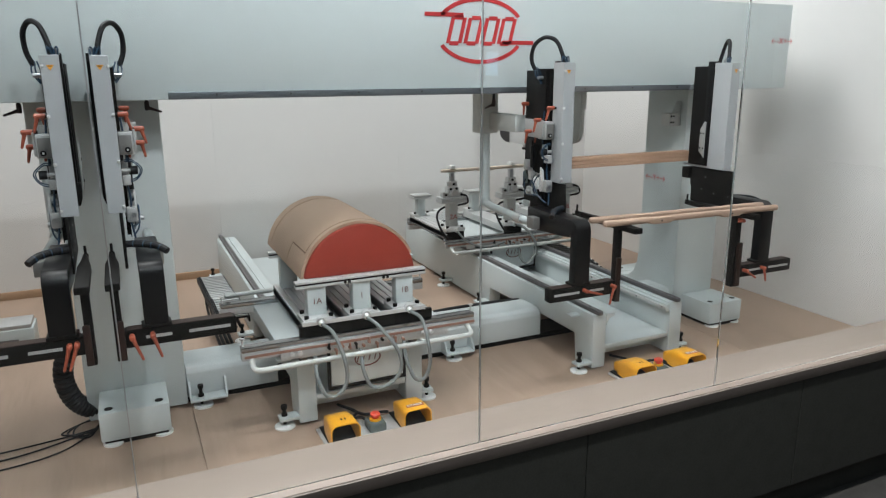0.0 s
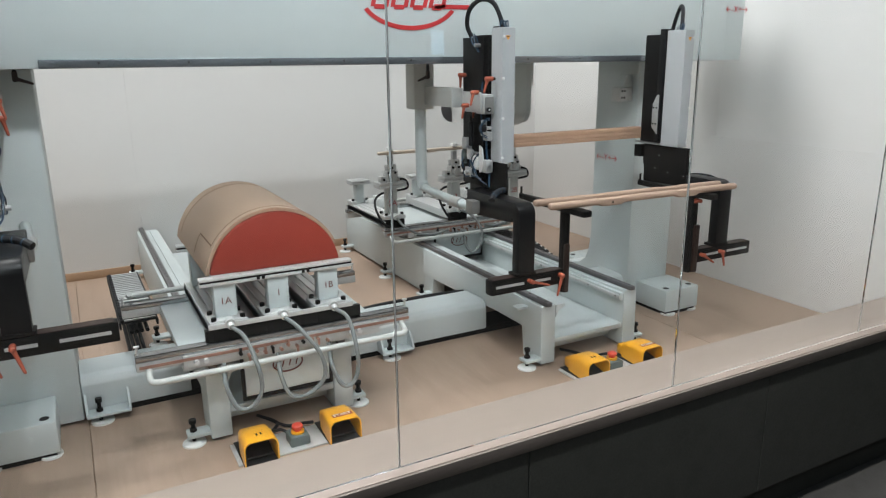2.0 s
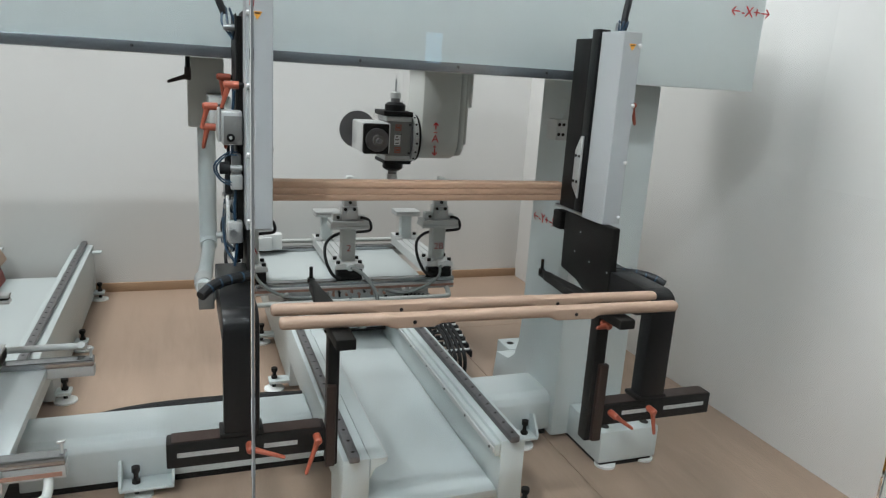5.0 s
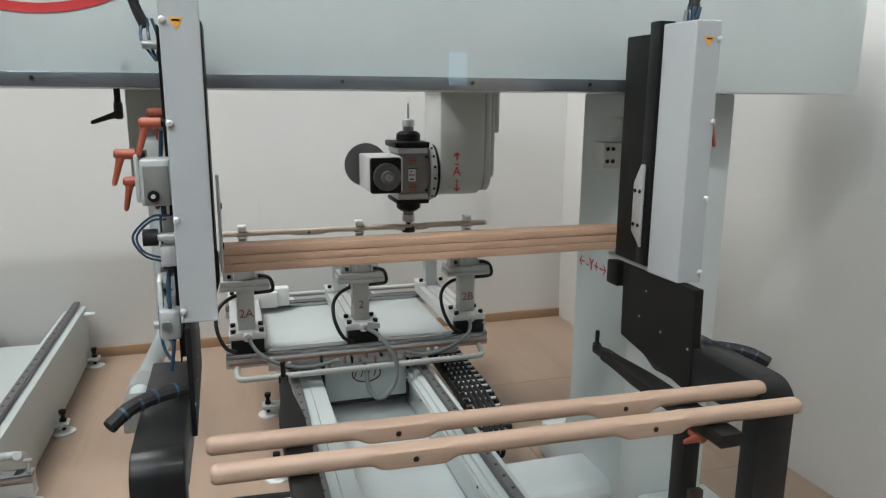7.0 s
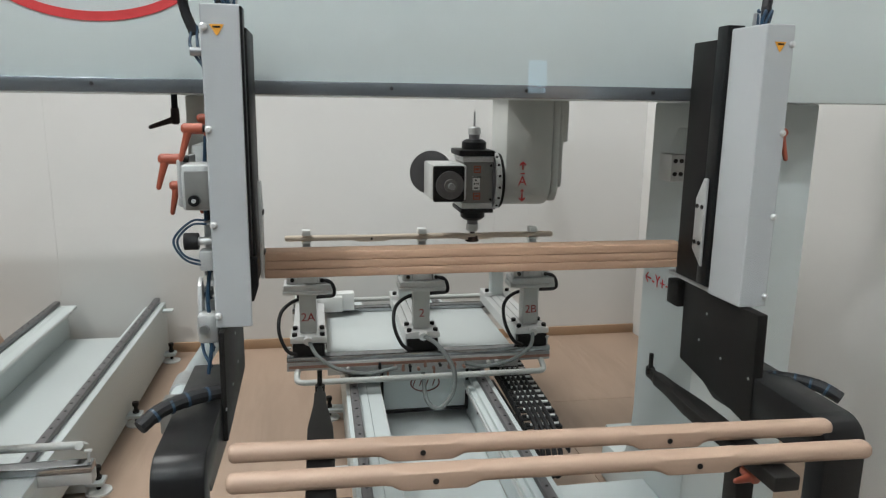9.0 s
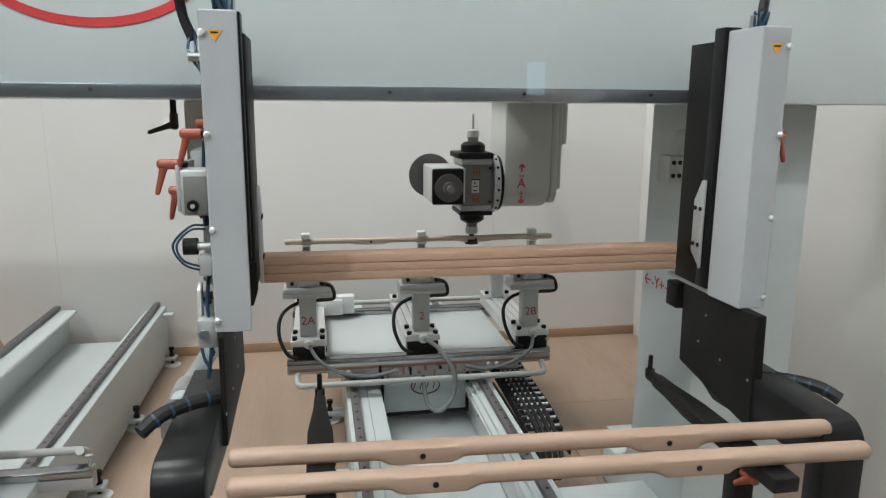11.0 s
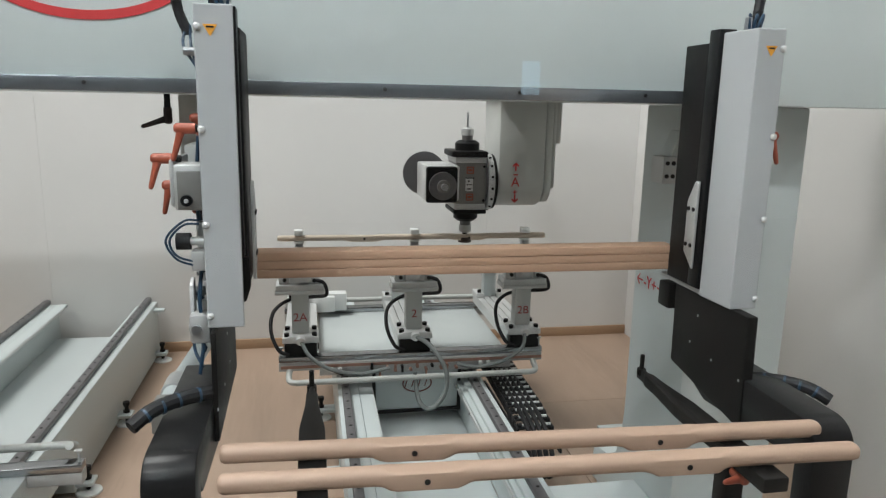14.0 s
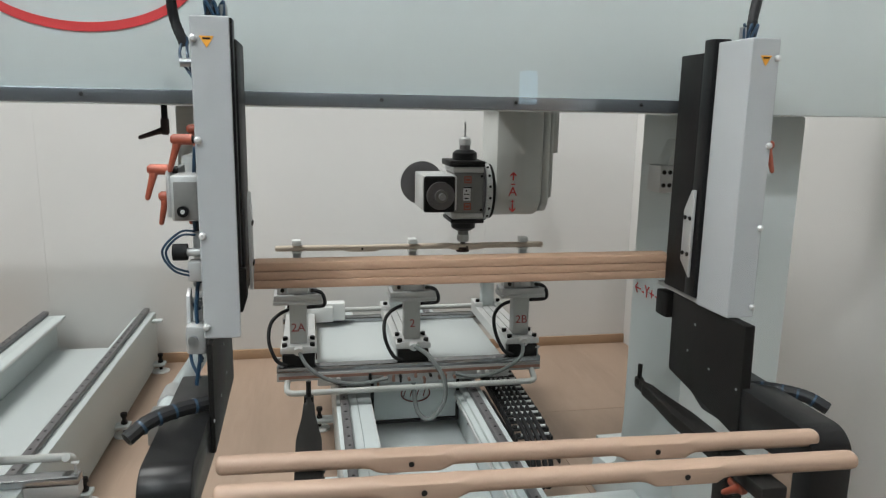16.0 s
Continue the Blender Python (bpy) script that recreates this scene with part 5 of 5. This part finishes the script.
def foot_switch_set(x, y):
    plate = thing("foot_switch_set", (x, y, 0.0), "two yellow hooded foot pedals with a red stop button", "foot switch", "foot switch sets")
    part("base_plate", box(start(), x - 0.215, x + 0.215, y - 0.06, y + 0.085, 0.0, 0.006, 0.001), ALU, plate, "grey aluminium base plate")
    for k, dx in enumerate((-0.145, 0.145)):
        px = x + dx
        hood = part("pedal_hood", hood_mesh(px, y), YELLOW, plate, "yellow enamel hood")
        part("pedal_back", box(start(), px - 0.040, px + 0.040, y + 0.035, y + 0.088, 0.0125, 0.060, 0.012), YELLOW, hood)
        part("pedal_sole", box(start(), px - 0.057, px + 0.057, y - 0.088, y + 0.088, 0.0063, 0.012, 0.002), RUBBER, hood)
        part("pedal_tread", prism(start(), [(y - 0.07, 0.022), (y + 0.03, 0.042), (y + 0.03, 0.050), (y - 0.07, 0.030)], "x", px - 0.044, px + 0.044, 0.002), RUBBER, hood)
        if k:
            part("mark_band", box(start(), px - 0.036, px + 0.036, y - 0.071, y - 0.049, 0.0972, 0.0984), ORANGE, hood, "orange band under the letters")
            letters("pedal_mark", "START", 0.022, pose(px, y - 0.060, 0.0990), WHITEPRINT, plate, "white letters on the hood")
        else:
            bm = start()
            for o in (-0.008, 0.006):
                box(bm, px + o, px + o + 0.006, y - 0.06, y - 0.045, 0.0975, 0.0990)
            part("pedal_mark", bm, BLACK, plate)
    bm = prism(start(), [(x - 0.034, 0.0065), (x + 0.034, 0.0065), (x + 0.034, 0.036), (x + 0.028, 0.042), (x - 0.028, 0.042), (x - 0.034, 0.036)], "y", y - 0.04, y + 0.03, 0.003)
    stop = part("stop_box", bm, BOXGREY, plate, "dark grey stop button box")
    part("stop_ring", cyl(start(), (x, y - 0.005, 0.0423), (x, y - 0.005, 0.050), 0.023, 24), YELLOW, stop)
    bm = cyl(start(), (x, y - 0.005, 0.0503), (x, y - 0.005, 0.060), 0.013, 20)
    cyl(bm, (x, y - 0.005, 0.060), (x, y - 0.005, 0.068), 0.0195, 24)
    cyl(bm, (x, y - 0.005, 0.068), (x, y - 0.005, 0.073), 0.0195, 24, 0.015)
    part("stop_button", bm, REDBUTTON, stop, "red mushroom button")
    part("cable", tube(start(), [(x - 0.02, y + 0.03, 0.025), (x - 0.04, y + 0.06, 0.03), (x - 0.06, y + 0.10, 0.012), (x - 0.03, y + 0.16, 0.008), (x - 0.08, y + 0.25, 0.008)], 0.006, 8, 6), RUBBER, plate)
    part("cable", tube(start(), [(x + 0.075, y + 0.06, 0.03), (x + 0.04, y + 0.09, 0.02), (x - 0.01, y + 0.12, 0.01), (x - 0.06, y + 0.22, 0.008)], 0.006, 8, 6), RUBBER, plate)
    return plate


def hood_mesh(px, y):
    """An open-fronted hood: an arched shell that flares towards the foot."""
    bm = start()

    def outline(w, h, r, n=6):
        pts = [(-w, 0.0)]
        for a in range(n + 1):
            t = radians(180 - 90 * a / n)
            pts.append((-w + r + r * math.cos(t), h - r + r * math.sin(t)))
        for a in range(n + 1):
            t = radians(90 - 90 * a / n)
            pts.append((w - r + r * math.cos(t), h - r + r * math.sin(t)))
        pts.append((w, 0.0))
        return pts
    rows = []
    for yy, w, h, r in ((y - 0.095, 0.070, 0.092, 0.03), (y - 0.06, 0.069, 0.093, 0.03), (y - 0.02, 0.066, 0.094, 0.03), (y + 0.02, 0.062, 0.086, 0.026), (y + 0.045, 0.058, 0.070, 0.022)):
        rows.append([bm.verts.new((px + a * 0.81, yy, 0.0125 + b * 0.92)) for a, b in outline(w, h, r)])
    inner = []
    for yy, w, h, r in ((y - 0.095, 0.065, 0.087, 0.026), (y - 0.02, 0.061, 0.088, 0.026), (y + 0.04, 0.052, 0.062, 0.02)):
        inner.append([bm.verts.new((px + a * 0.81, yy, 0.0125 + b * 0.92)) for a, b in outline(w, h, r)])
    for grp in (rows, inner):
        for a, b in zip(grp, grp[1:]):
            for k in range(len(a) - 1):
                bm.faces.new((a[k], a[k + 1], b[k + 1], b[k]))
    for k in range(len(rows[0]) - 1):
        bm.faces.new((rows[0][k], rows[0][k + 1], inner[0][k + 1], inner[0][k]))
    bm.faces.new(rows[-1])
    bm.faces.new(inner[-1])
    return bm


foot_switch_set(0.318, -0.148)
foot_switch_set(0.318 - 1.362, -0.098)

# ---- floor things by the west pedestal ----
bm = tube(start(), [(-2.06, 0.40, 0.36), (-2.11, 0.41, 0.32), (-2.135, 0.42, 0.22), (-2.115, 0.43, 0.12), (-2.07, 0.44, 0.065), (-2.02, 0.46, 0.045)], 0.036, 14, 10, 0.06)
solo("corrugated_hose", bm, RUBBER, "thick black corrugated hose curving to the floor", "hose")
for k in range(3):
    pts = [(-2.0, 0.46, 0.02), (-2.06, 0.30 + 0.02 * k, 0.006), (-2.12 - 0.02 * k, 0.33, 0.012 + 0.004 * k), (-2.10, 0.42, 0.008), (-2.03, 0.44 + 0.01 * k, 0.006), (-2.04, 0.36, 0.006), (-2.2 - 0.1 * k, 0.20 + 0.05 * k, 0.004), (-2.6, 0.16 + 0.08 * k, 0.004), (-3.0, 0.22, 0.004)]
    solo("floor_cable", tube(start(), pts, 0.0032, 6, 8), RUBBER, "thin dark cable lying on the floor", "cable", "cables on the floor")
unit = thing("control_unit", (-2.42, 1.46, 0.0), "small pale grey control unit on the floor", "control unit")
part("housing", box(start(), -2.55, -2.33, 1.38, 1.55, 0.0, 0.13, 0.006), PAINT, unit)
part("lid", box(start(), -2.54, -2.34, 1.385, 1.545, 0.1303, 0.15, 0.004), ALUDULL, unit)
part("vent", box(start(), -2.50, -2.40, 1.376, 1.3795, 0.04, 0.08), RAILSTEEL, unit)

# ---- lamp housings over the booth, added out of view ----
for x in (-1.3, 0.55):
    sp = thing("spotlight", (x, -1.6, 3.5), "unseen black spotlight housing added over the window", "spotlight", "spotlights")
    part("housing", cyl(start(), (x, -1.62, 3.62), (x, -1.61, 3.45), 0.10, 20), LAMPGLOW, sp)
    part("hanger", cyl(start(), (x, -1.62, 3.62), (x, -1.62, 6.5), 0.012, 8), LAMPGLOW, sp)

# ---- a lit screen in the hall, seen only as a reflection in the glass ----
SCREEN = bpy.data.materials.new("screen_glow")
SCREEN.use_nodes = True
sb = SCREEN.node_tree.nodes["Principled BSDF"]
sb.inputs["Base Color"].default_value = (0.05, 0.06, 0.07, 1)
sb.inputs["Emission Color"].default_value = (0.45, 0.75, 1.0, 1)
sb.inputs["Emission Strength"].default_value = 2.0
monitor = thing("monitor", (1.47, -5.7, -0.12), "lit upright monitor on a stand in the hall", "monitor")
part("screen", box(start(), 1.40, 1.53, -5.672, -5.668, 1.33, 1.55), SCREEN, monitor, "glowing pale blue screen")
part("housing", box(start(), 1.37, 1.575, -5.72, -5.673, 1.30, 1.60, 0.005), LAMPGLOW, monitor)
part("stand", cyl(start(), (1.47, -5.70, -0.12), (1.47, -5.70, 1.30), 0.025, 16), LAMPGLOW, monitor)

# ---- floor panels ----
xs = [WX0, -1.68, 0.90, WX1]
for i, (a, b) in enumerate(zip(xs, xs[1:])):
    ys = [WY0, *((0.668, 1.558) if i == 2 else ()), WY1]
    for c, d in zip(ys, ys[1:]):
        if d - c < 0.05:
            continue
        part("floor_panel", box(start(), a + 0.001, b - 0.001, c + 0.001, d - 0.001, -0.0115, 0.0, 0.0012, 1), FLOORWOOD, floor)
